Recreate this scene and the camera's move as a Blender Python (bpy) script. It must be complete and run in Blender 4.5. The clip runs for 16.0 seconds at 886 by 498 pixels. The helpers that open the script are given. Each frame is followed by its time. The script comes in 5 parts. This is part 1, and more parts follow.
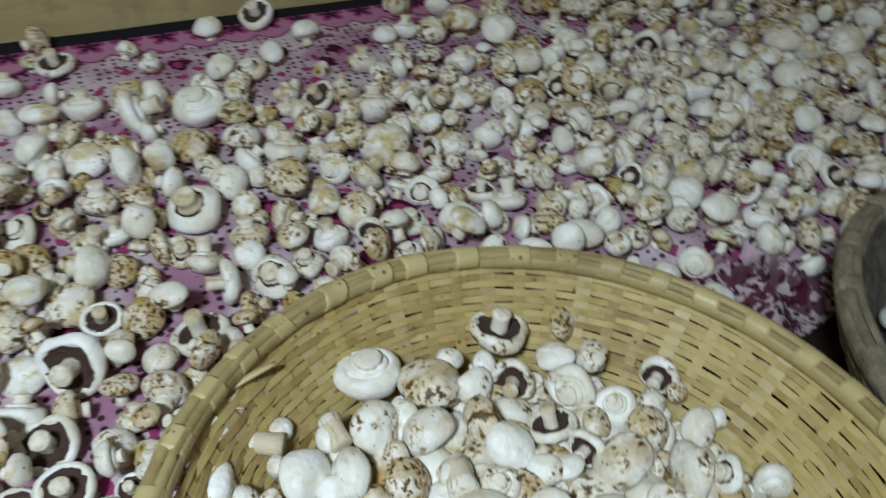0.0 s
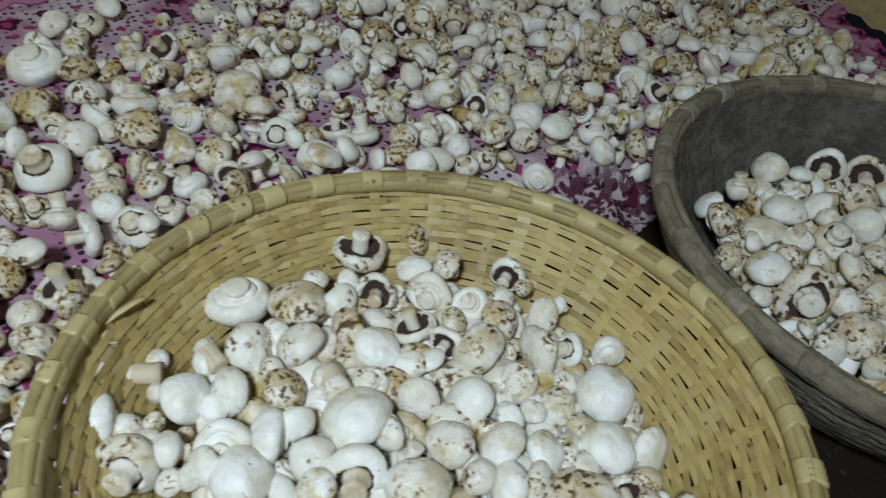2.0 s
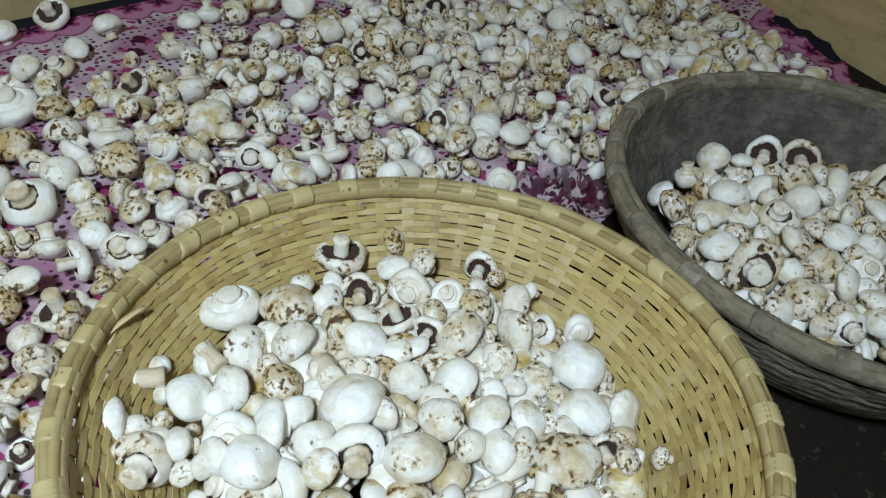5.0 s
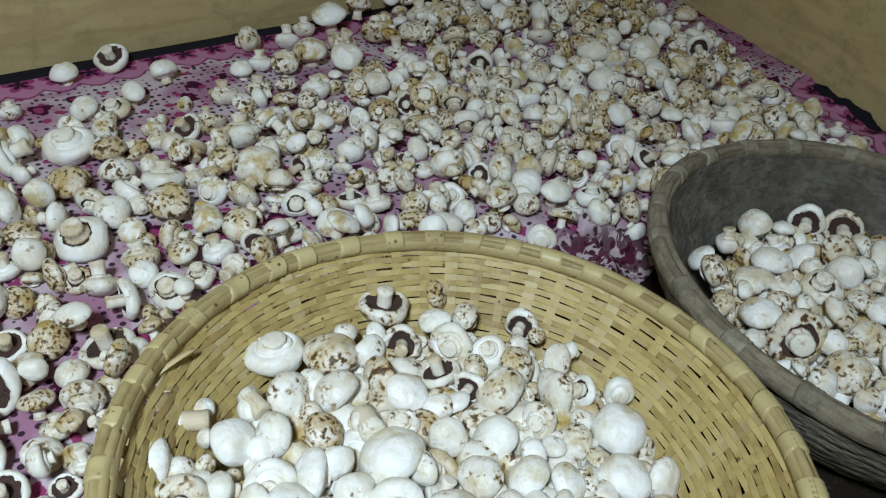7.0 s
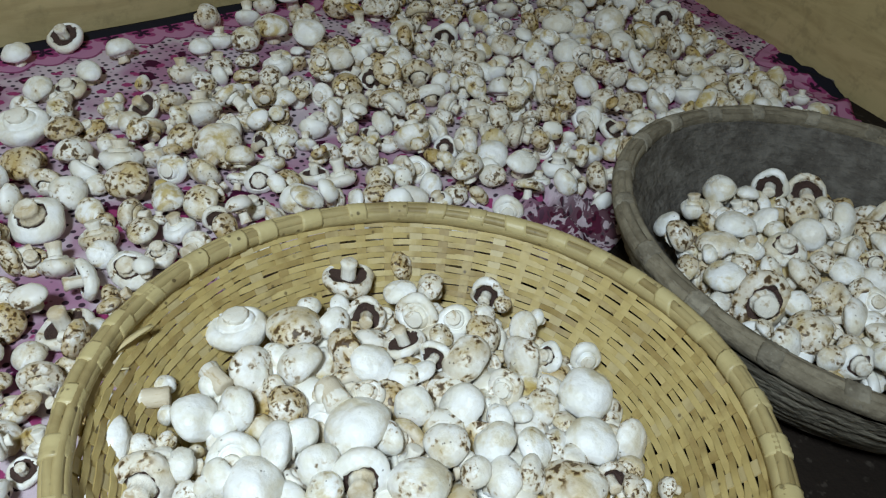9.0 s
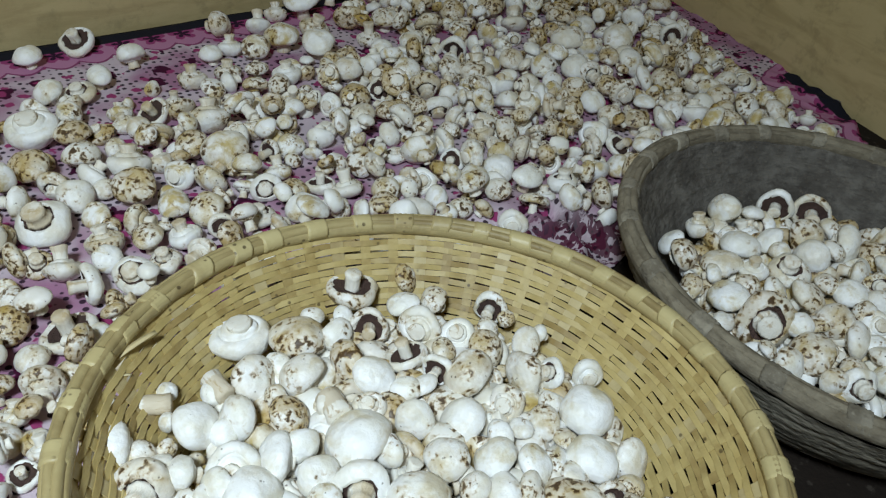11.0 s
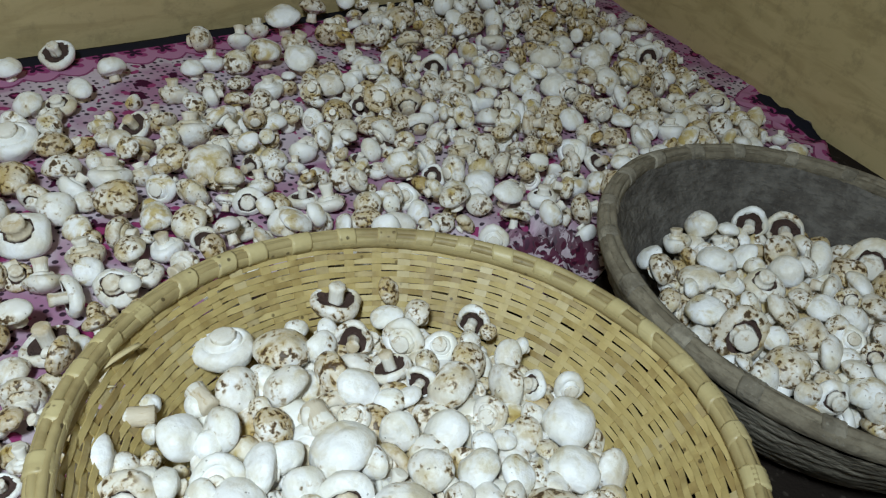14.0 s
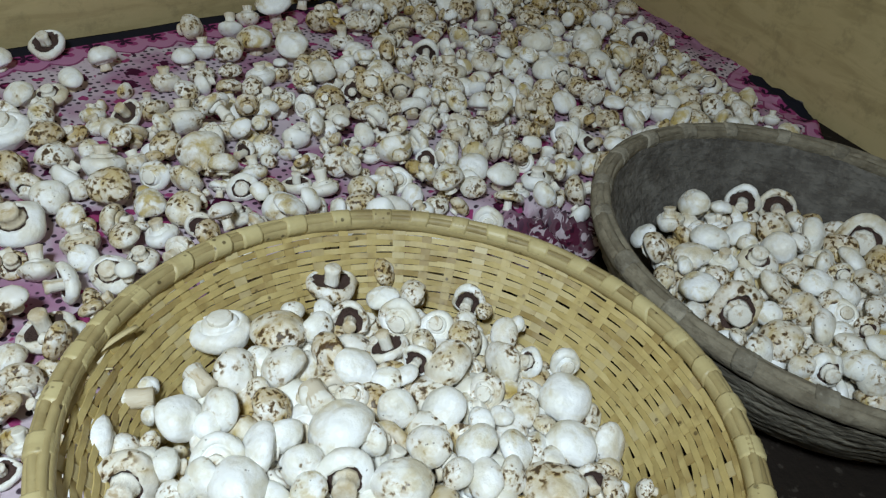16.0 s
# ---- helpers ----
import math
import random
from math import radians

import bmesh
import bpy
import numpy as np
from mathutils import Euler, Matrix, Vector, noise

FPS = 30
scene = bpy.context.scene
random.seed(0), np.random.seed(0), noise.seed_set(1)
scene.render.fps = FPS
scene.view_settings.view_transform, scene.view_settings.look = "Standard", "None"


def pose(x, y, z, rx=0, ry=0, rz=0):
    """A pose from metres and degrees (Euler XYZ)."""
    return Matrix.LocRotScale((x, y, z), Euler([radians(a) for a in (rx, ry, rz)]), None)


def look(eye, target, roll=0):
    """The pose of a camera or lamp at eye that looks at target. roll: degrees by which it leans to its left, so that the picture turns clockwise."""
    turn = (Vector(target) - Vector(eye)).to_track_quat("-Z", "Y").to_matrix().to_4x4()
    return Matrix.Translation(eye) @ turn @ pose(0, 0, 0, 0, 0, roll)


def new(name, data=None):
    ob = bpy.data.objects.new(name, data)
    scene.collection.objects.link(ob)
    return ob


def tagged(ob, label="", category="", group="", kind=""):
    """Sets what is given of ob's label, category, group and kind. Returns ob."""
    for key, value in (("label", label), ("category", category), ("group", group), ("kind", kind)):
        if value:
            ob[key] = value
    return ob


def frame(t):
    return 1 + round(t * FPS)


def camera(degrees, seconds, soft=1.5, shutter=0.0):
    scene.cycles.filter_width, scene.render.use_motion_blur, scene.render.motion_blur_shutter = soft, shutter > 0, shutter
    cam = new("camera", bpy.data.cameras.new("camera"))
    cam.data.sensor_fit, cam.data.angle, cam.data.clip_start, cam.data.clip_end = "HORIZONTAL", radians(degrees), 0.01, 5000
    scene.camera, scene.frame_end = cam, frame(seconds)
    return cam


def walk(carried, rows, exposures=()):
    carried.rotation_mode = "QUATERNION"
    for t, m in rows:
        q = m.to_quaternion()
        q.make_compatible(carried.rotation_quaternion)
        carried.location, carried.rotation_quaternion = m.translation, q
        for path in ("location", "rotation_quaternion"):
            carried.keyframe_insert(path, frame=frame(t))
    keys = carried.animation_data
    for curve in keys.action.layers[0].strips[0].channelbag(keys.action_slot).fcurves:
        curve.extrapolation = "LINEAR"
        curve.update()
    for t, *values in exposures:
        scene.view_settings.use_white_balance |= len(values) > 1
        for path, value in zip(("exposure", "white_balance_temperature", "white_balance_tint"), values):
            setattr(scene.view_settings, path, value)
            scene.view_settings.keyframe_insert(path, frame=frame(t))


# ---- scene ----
cam = camera(60.66, 16.0, soft=1.2, shutter=0.8)
PATH = [
    (0, (0.0066, 0.0136, 0.5349), (0.0592, 0.7616, -0.1267), 6.62),
    (0.5, (0.0333, 0.0170, 0.5565), (0.0236, 0.7631, -0.1094), 6.14),
    (1, (0.0608, 0.0086, 0.5545), (0.0936, 0.7290, -0.1382), 7.23),
    (1.5, (0.0541, -0.0090, 0.5187), (0.2443, 0.6807, -0.1799), 10.51),
    (2, (0.0195, -0.0408, 0.5438), (0.2316, 0.6562, -0.1411), 9.74),
    (2.5, (-0.0019, -0.0424, 0.5414), (0.2030, 0.6673, -0.1326), 9.55),
    (3, (-0.0109, -0.0686, 0.5759), (0.2084, 0.6655, -0.0667), 9.73),
    (3.5, (0.0038, -0.0799, 0.5610), (0.2422, 0.6499, -0.0797), 7.46),
    (4, (-0.0017, -0.0868, 0.5540), (0.2439, 0.6241, -0.1051), 6.89),
    (4.2, (-0.0014, -0.0915, 0.5539), (0.2513, 0.6165, -0.1056), 7.20),
    (6.3, (-0.0044, -0.0869, 0.5558), (0.2458, 0.6489, -0.0735), 8.08),
    (6.5, (-0.0121, -0.0850, 0.5599), (0.2300, 0.6565, -0.0657), 8.09),
    (7, (-0.0208, -0.0882, 0.5629), (0.2114, 0.6711, -0.0450), 8.30),
    (7.5, (-0.0174, -0.0935, 0.5529), (0.2233, 0.6559, -0.0640), 8.52),
    (8, (-0.0083, -0.0968, 0.5466), (0.2566, 0.6390, -0.0767), 8.57),
    (8.5, (-0.0090, -0.0920, 0.5502), (0.2541, 0.6443, -0.0732), 8.14),
    (9, (-0.0087, -0.0935, 0.5500), (0.2528, 0.6456, -0.0708), 8.34),
    (9.2, (-0.0088, -0.0875, 0.5596), (0.2471, 0.6473, -0.0685), 8.55),
    (11.3, (-0.0113, -0.0937, 0.5527), (0.2529, 0.6561, -0.0539), 9.80),
    (11.5, (-0.0122, -0.0946, 0.5539), (0.2602, 0.6553, -0.0490), 10.14),
    (12, (-0.0153, -0.0926, 0.5563), (0.2707, 0.6586, -0.0387), 10.83),
    (12.5, (-0.0165, -0.0932, 0.5580), (0.2759, 0.6598, -0.0316), 11.23),
    (13, (-0.0187, -0.0920, 0.5594), (0.2736, 0.6635, -0.0270), 11.25),
    (13.5, (-0.0204, -0.0952, 0.5555), (0.2689, 0.6617, -0.0305), 11.06),
    (14, (-0.0192, -0.0984, 0.5538), (0.2706, 0.6563, -0.0348), 10.88),
    (14.5, (-0.0171, -0.0994, 0.5556), (0.2744, 0.6538, -0.0341), 10.78),
    (15, (-0.0185, -0.1023, 0.5543), (0.2775, 0.6499, -0.0345), 10.68),
    (15.5, (-0.0186, -0.1044, 0.5505), (0.2780, 0.6449, -0.0416), 10.51),
    (16, (-0.0202, -0.1064, 0.5474), (0.2755, 0.6392, -0.0498), 10.32),
]
EXPOSURES = [(0, -0.21, 6640, 10), (0.5, -0.04, 6600, 10), (1.0, 0.16, 6620, 10), (1.5, 0.22, 6620, 10), (2.0, -0.32, 6640, 10), (2.5, -0.14, 6570, 10), (3.0, -0.10, 6550, 10), (3.5, 0.10, 6500, 10), (4.0, 0.06, 6500, 10), (6.5, 0.0, 6500, 10), (16.0, 0.0, 6500, 10)]
walk(cam, [(t, look(eye, target, roll)) for t, eye, target, roll in PATH], EXPOSURES)

# ---------------------------------------------------------------- light
world = bpy.data.worlds.new("room_air")
world.use_nodes = True
world.node_tree.nodes["Background"].inputs[0].default_value = (0.5, 0.55, 0.65, 1)
world.node_tree.nodes["Background"].inputs[1].default_value = 0.006
scene.world = world


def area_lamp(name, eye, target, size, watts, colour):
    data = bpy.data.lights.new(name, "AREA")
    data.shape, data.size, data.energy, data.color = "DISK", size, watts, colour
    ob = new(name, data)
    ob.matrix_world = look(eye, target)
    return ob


# Added, unseen lamp behind the camera at half room height; place set by brightness.
area_lamp("unseen_lamp", (-0.32, -0.42, 1.24), (-0.28, 0.46, 0.0), 0.2, 23.8, (0.745, 0.89, 0.985))


# ---------------------------------------------------------------- materials
class Nodes:
    def __init__(self, name, rough=0.6, metal=0.0, spec=0.5):
        self.mat = bpy.data.materials.new(name)
        self.mat.use_nodes = True
        self.tree = self.mat.node_tree
        self.bsdf = self.tree.nodes["Principled BSDF"]
        self.bsdf.inputs["Roughness"].default_value = rough
        self.bsdf.inputs["Metallic"].default_value = metal
        self.bsdf.inputs["Specular IOR Level"].default_value = spec

    def node(self, kind, **props):
        n = self.tree.nodes.new(kind)
        for key, value in props.items():
            setattr(n, key, value)
        return n

    def link(self, a, b):
        self.tree.links.new(a, b)

    def set(self, socket, value):
        if isinstance(value, bpy.types.NodeSocket):
            self.link(value, socket)
        else:
            socket.default_value = value

    def coords(self, out="Object", scale=(1, 1, 1), shift=0.0):
        tc = self.node("ShaderNodeTexCoord")
        mp = self.node("ShaderNodeMapping")
        mp.inputs["Scale"].default_value = scale
        self.link(tc.outputs[out], mp.inputs["Vector"])
        if shift:
            info = self.node("ShaderNodeObjectInfo")
            mul = self.math("MULTIPLY", info.outputs["Random"], shift)
            comb = self.node("ShaderNodeCombineXYZ")
            for k in range(3):
                self.link(mul, comb.inputs[k])
            self.link(comb.outputs[0], mp.inputs["Location"])
        return mp.outputs[0]

    def each(self, joined):
        """A number of its own for each mushroom: by object, or by loose piece where many are joined."""
        if joined:
            return self.node("ShaderNodeNewGeometry").outputs["Random Per Island"]
        return self.node("ShaderNodeObjectInfo").outputs["Random"]

    def math(self, op, a, b=0.0, clamp=False):
        n = self.node("ShaderNodeMath", operation=op, use_clamp=clamp)
        self.set(n.inputs[0], a)
        self.set(n.inputs[1], b)
        return n.outputs[0]

    def noise(self, vec, scale, detail=3.0, rough=0.55, warp=0.0):
        n = self.node("ShaderNodeTexNoise")
        self.link(vec, n.inputs["Vector"])
        n.inputs["Scale"].default_value, n.inputs["Detail"].default_value = scale, detail
        n.inputs["Roughness"].default_value, n.inputs["Distortion"].default_value = rough, warp
        return n.outputs["Fac"]

    def voronoi(self, vec, scale, feature="F1", random_=1.0):
        n = self.node("ShaderNodeTexVoronoi", feature=feature)
        self.link(vec, n.inputs["Vector"])
        n.inputs["Scale"].default_value, n.inputs["Randomness"].default_value = scale, random_
        return n

    def step(self, value, lo, hi):
        n = self.node("ShaderNodeMapRange", interpolation_type="SMOOTHSTEP")
        self.link(value, n.inputs["Value"])
        n.inputs["From Min"].default_value, n.inputs["From Max"].default_value = lo, hi
        return n.outputs[0]

    def mix(self, fac, a, b, blend="MIX"):
        n = self.node("ShaderNodeMix", data_type="RGBA", blend_type=blend)
        self.set(n.inputs["Factor"], fac)
        self.set(n.inputs["A"], a if isinstance(a, bpy.types.NodeSocket) else (*a, 1))
        self.set(n.inputs["B"], b if isinstance(b, bpy.types.NodeSocket) else (*b, 1))
        return n.outputs["Result"]

    def bump(self, height, strength, distance):
        n = self.node("ShaderNodeBump")
        n.inputs["Strength"].default_value, n.inputs["Distance"].default_value = strength, distance
        self.link(height, n.inputs["Height"])
        self.link(n.outputs[0], self.bsdf.inputs["Normal"])

    def colour(self, value):
        self.set(self.bsdf.inputs["Base Color"], value)
        return self.mat


def cap_material(name, where, tan, unit=1.0, blotch=4.0):
    """Mushroom skin. where: noise level above which bruises gather; tan: how much soil has yellowed it; unit: cap radii in one unit of the mesh;
    blotch: how many bruises go to a cap's radius."""
    m = Nodes(name, 0.46, spec=0.45)
    v = m.coords("Object", (unit,) * 3, 37.0)
    skin = m.mix(m.step(m.noise(v, 0.9, 3), 0.40, 0.66), (0.90, 0.897, 0.88), (0.82, 0.80, 0.72))
    soil = m.mix(m.noise(v, 2.6, 5), (0.62, 0.50, 0.22), (0.43, 0.30, 0.08))
    col = m.mix(m.math("MULTIPLY", m.step(m.noise(v, 0.75, 5, 0.62, 0.4), 0.46, 0.66), tan), skin, soil)
    own = m.each(unit > 1)
    old = m.math("MULTIPLY", m.step(own, 0.30, 0.95), m.step(m.noise(v, 1.2, 4, 0.6), 0.28, 0.58))
    col = m.mix(m.math("MULTIPLY", old, 0.85 * tan), col, m.mix(m.noise(v, 2.1, 4), (0.54, 0.38, 0.10), (0.30, 0.17, 0.03)))
    gather = m.math("ADD", m.noise(v, 0.85, 3, 0.5, 0.4), m.math("MULTIPLY", m.math("SUBTRACT", own, 0.55), 0.30))
    region = m.step(gather, where, where + 0.08)
    blots = m.noise(v, blotch, 3.0, 0.5, 0.3)
    halo = m.math("MULTIPLY", m.step(blots, 0.44, 0.60), m.step(gather, where - 0.06, where + 0.08))
    col = m.mix(m.math("MULTIPLY", halo, 0.75), col, m.mix(m.noise(v, 3.2, 4), (0.48, 0.31, 0.07), (0.27, 0.14, 0.022)))
    deep = m.mix(m.noise(v, 4.0, 4), (0.085, 0.034, 0.007), (0.020, 0.008, 0.003))
    col = m.mix(m.math("MULTIPLY", m.math("MULTIPLY", region, m.step(blots, 0.53, 0.62)), 0.92), col, deep)
    dirt = m.voronoi(v, 3.6)
    few = m.step(m.math("ADD", m.noise(v, 1.6, 2), m.math("MULTIPLY", m.math("SUBTRACT", own, 0.6), 0.2)), where - 0.03, where + 0.04)
    fleck = m.math("MULTIPLY", m.math("SUBTRACT", 1.0, m.step(dirt.outputs["Distance"], 0.10, 0.19)), few)
    col = m.mix(m.math("MULTIPLY", fleck, 0.8), col, (0.07, 0.04, 0.02))
    scuff = m.step(m.noise(m.coords("Object", (unit * 2, unit * 2, unit * 5), 21.0), 1.0, 4, 0.6), 0.60, 0.72)
    col = m.mix(m.math("MULTIPLY", scuff, 0.22), col, (0.56, 0.47, 0.28))
    m.bump(m.noise(v, 2.6, 4, 0.5), 0.13, 0.08 / unit)
    return m.colour(col)


CAPS = [
    cap_material("mushroom_skin_clean", 0.59, 0.30),
    cap_material("mushroom_skin_specked", 0.56, 0.52),
    cap_material("mushroom_skin_bruised", 0.465, 0.75),
    cap_material("mushroom_skin_tan", 0.50, 0.95),
    cap_material("mushroom_skin_blotched", 0.30, 0.70, blotch=2.6),
]
HEAP_CAPS = [
    cap_material("heap_skin_clean", 0.58, 0.28, 42.0),
    cap_material("heap_skin_specked", 0.475, 0.88, 42.0),
    cap_material("heap_skin_bruised", 0.43, 1.0, 42.0),
]


def stem_material(name, unit=1.0, end=False):
    m = Nodes(name, 0.6, spec=0.35)
    v = m.coords("Object", (3 * unit, 3 * unit, 0.7 * unit), 23.0)
    col = m.mix(m.noise(v, 2.0, 5), (0.88, 0.86, 0.80), (0.77, 0.71, 0.59))
    col = m.mix(m.math("MULTIPLY", m.step(m.noise(v, 0.9, 5, 0.6, 0.5), 0.55, 0.68), 0.65), col, (0.40, 0.26, 0.10))
    aged = m.math("MULTIPLY", m.step(m.each(unit > 1), 0.50, 1.0), m.step(m.noise(v, 0.5, 3), 0.32, 0.60))
    col = m.mix(m.math("MULTIPLY", aged, 0.65), col, (0.46, 0.33, 0.14))
    if end:
        sep = m.node("ShaderNodeSeparateXYZ")
        m.link(m.coords("Object"), sep.inputs[0])
        low = m.math("ADD", sep.outputs[2], m.math("MULTIPLY", m.noise(v, 1.5, 3), 0.5))
        col = m.mix(m.math("MULTIPLY", m.math("SUBTRACT", 1.0, m.step(low, -0.66, -0.46)), 0.5), col, (0.50, 0.37, 0.19))
    m.bump(m.noise(v, 5.0, 4), 0.2, 0.06 / unit)
    return m.colour(col)


def gill_material(name, unit=1.0):
    m = Nodes(name, 0.85, spec=0.2)
    v = m.coords("Object", (unit,) * 3, 11.0)
    col = m.mix(m.noise(v, 5.0, 4), (0.050, 0.030, 0.026), (0.115, 0.070, 0.058))
    m.bump(m.noise(v, 16.0, 3), 0.5, 0.05 / unit)
    return m.colour(col)


STEM, GILL = stem_material("mushroom_stem", end=True), gill_material("mushroom_gills")
HEAP_STEM, HEAP_GILL = stem_material("heap_stem", 42.0), gill_material("heap_gills", 42.0)


def bamboo(name, light, dark, grime, rough=0.45, stretch=(60, 60, 8)):
    m = Nodes(name, rough, spec=0.35)
    v = m.coords("Object", stretch, 9.0)
    w = m.coords("Object", (1, 1, 1), 3.0)
    info = m.node("ShaderNodeObjectInfo")
    col = m.mix(m.noise(v, 1.0, 4), light, dark)
    col = m.mix(m.math("MULTIPLY", info.outputs["Random"], 0.6), col, dark)
    col = m.mix(m.math("MULTIPLY", m.step(m.noise(w, 42.0, 4, 0.6), 0.50, 0.66), 0.4), col, light)
    col = m.mix(m.math("MULTIPLY", m.step(m.noise(w, 11.0, 5, 0.62, 0.5), 0.46, 0.66), 0.65), col, grime)
    crumbs = m.voronoi(w, 95.0)
    some = m.step(m.noise(w, 22.0, 3), 0.52, 0.62)
    col = m.mix(m.math("MULTIPLY", m.math("MULTIPLY", some, m.math("SUBTRACT", 1.0, m.step(crumbs.outputs["Distance"], 0.12, 0.22))), 0.8), col, (0.05, 0.03, 0.012))
    m.bump(m.noise(v, 3.0, 3), 0.35, 0.001)
    return m.colour(col)


STRAND = bamboo("bamboo_strand", (0.61, 0.49, 0.225), (0.41, 0.30, 0.105), (0.22, 0.135, 0.042))
RIB = bamboo("bamboo_rib", (0.60, 0.50, 0.28), (0.45, 0.355, 0.17), (0.30, 0.21, 0.09))
HOOP = bamboo("bamboo_hoop", (0.49, 0.40, 0.20), (0.34, 0.26, 0.115), (0.19, 0.13, 0.05), 0.5, (45, 45, 160))
SLIVER = bamboo("pale_sliver", (0.74, 0.65, 0.40), (0.62, 0.52, 0.30), (0.52, 0.41, 0.20))
TIE = bamboo("cane_tie", (0.60, 0.51, 0.27), (0.47, 0.38, 0.18), (0.28, 0.20, 0.09), 0.4, (20, 20, 220))


def clay_material(name, light, dark, grime, ring):
    """Dung-and-clay wash over cane: mottled, gritty, with the weave showing through."""
    m = Nodes(name, 0.9, spec=0.2)
    v = m.coords("Object", (1, 1, 1), 3.0)
    fibre = m.coords("Object", (70, 70, 260), 5.0)
    col = m.mix(m.step(m.noise(v, 26.0, 6, 0.65, 0.5), 0.36, 0.64), light, dark)
    col = m.mix(m.math("MULTIPLY", m.step(m.noise(v, 9.0, 5, 0.6), 0.48, 0.68), 0.7), col, grime)
    col = m.mix(m.math("MULTIPLY", m.step(m.noise(fibre, 1.0, 4), 0.50, 0.66), 0.45), col, grime)
    col = m.mix(m.math("MULTIPLY", m.step(m.noise(v, 190.0, 3), 0.56, 0.70), 0.45), col, light)
    relief = m.math("ADD", m.noise(fibre, 1.0, 5), m.math("MULTIPLY", m.noise(v, 90.0, 5), 1.5))
    m.bump(relief, 0.7, ring)
    return m.colour(col)


CLAY = clay_material("clay_washed_cane", (0.32, 0.285, 0.22), (0.19, 0.165, 0.125), (0.10, 0.084, 0.06), 0.003)
CLAY_HOOP = clay_material("clay_washed_hoop", (0.25, 0.215, 0.155), (0.155, 0.13, 0.092), (0.085, 0.068, 0.046), 0.002)
LINING = clay_material("clay_lining", (0.165, 0.150, 0.130), (0.092, 0.081, 0.070), (0.052, 0.044, 0.037), 0.004)


def wall_material(name, shift, mark=None):
    """Ochre distemper, patchy and scuffed; mark: the foot of a brown run-down stain."""
    m = Nodes(name, 0.5, spec=0.35)
    v = m.coords("Object", (1, 1, 1))
    streak = m.coords("Object", (2.0, 2.0, 10.0))
    col = m.mix(m.noise(v, 3.0 + shift, 6, 0.6), (0.57, 0.455, 0.245), (0.41, 0.32, 0.155))
    col = m.mix(m.math("MULTIPLY", m.step(m.noise(streak, 2.5, 7, 0.65, 0.8), 0.42, 0.66), 0.6), col, (0.33, 0.25, 0.115))
    scrub = m.step(m.noise(v, 21.0 + shift, 6, 0.7), 0.50, 0.66)
    col = m.mix(m.math("MULTIPLY", scrub, 0.45), col, (0.25, 0.20, 0.10))
    if mark:
        off = m.node("ShaderNodeVectorMath", operation="SUBTRACT")
        m.link(v, off.inputs[0])
        off.inputs[1].default_value = mark
        long_ = m.node("ShaderNodeVectorMath", operation="MULTIPLY")
        m.link(off.outputs[0], long_.inputs[0])
        long_.inputs[1].default_value = (28.0, 28.0, 13.0)
        size = m.node("ShaderNodeVectorMath", operation="LENGTH")
        m.link(long_.outputs[0], size.inputs[0])
        ragged = m.math("ADD", size.outputs["Value"], m.math("MULTIPLY", m.noise(v, 45.0, 3), 0.9))
        col = m.mix(m.math("MULTIPLY", m.math("SUBTRACT", 1.0, m.step(ragged, 0.55, 1.35)), 0.55), col, (0.17, 0.12, 0.05))
    m.bump(m.noise(v, 30.0, 7, 0.6), 0.25, 0.006)
    return m.colour(col)


MARK = (1.051, 1.097, 0.072)
WALL, WALL_SIDE = wall_material("ochre_plaster", 0.0), wall_material("ochre_plaster_side", 0.35, MARK)


def floor_material():
    m = Nodes("dark_earth_floor", 0.95, spec=0.15)
    v = m.coords("Object")
    col = m.mix(m.noise(v, 6.0, 6), (0.024, 0.017, 0.013), (0.011, 0.008, 0.006))
    col = m.mix(m.step(m.noise(v, 60.0, 3), 0.6, 0.7), col, (0.05, 0.04, 0.032))
    m.bump(m.noise(v, 55.0, 6), 0.6, 0.006)
    return m.colour(col)


def ceiling_material():
    m = Nodes("grey_ceiling", 0.9)
    v = m.coords("Object")
    m.bump(m.noise(v, 20.0, 4), 0.2, 0.01)
    return m.colour(m.mix(m.noise(v, 2.0, 4), (0.22, 0.20, 0.17), (0.16, 0.14, 0.11)))


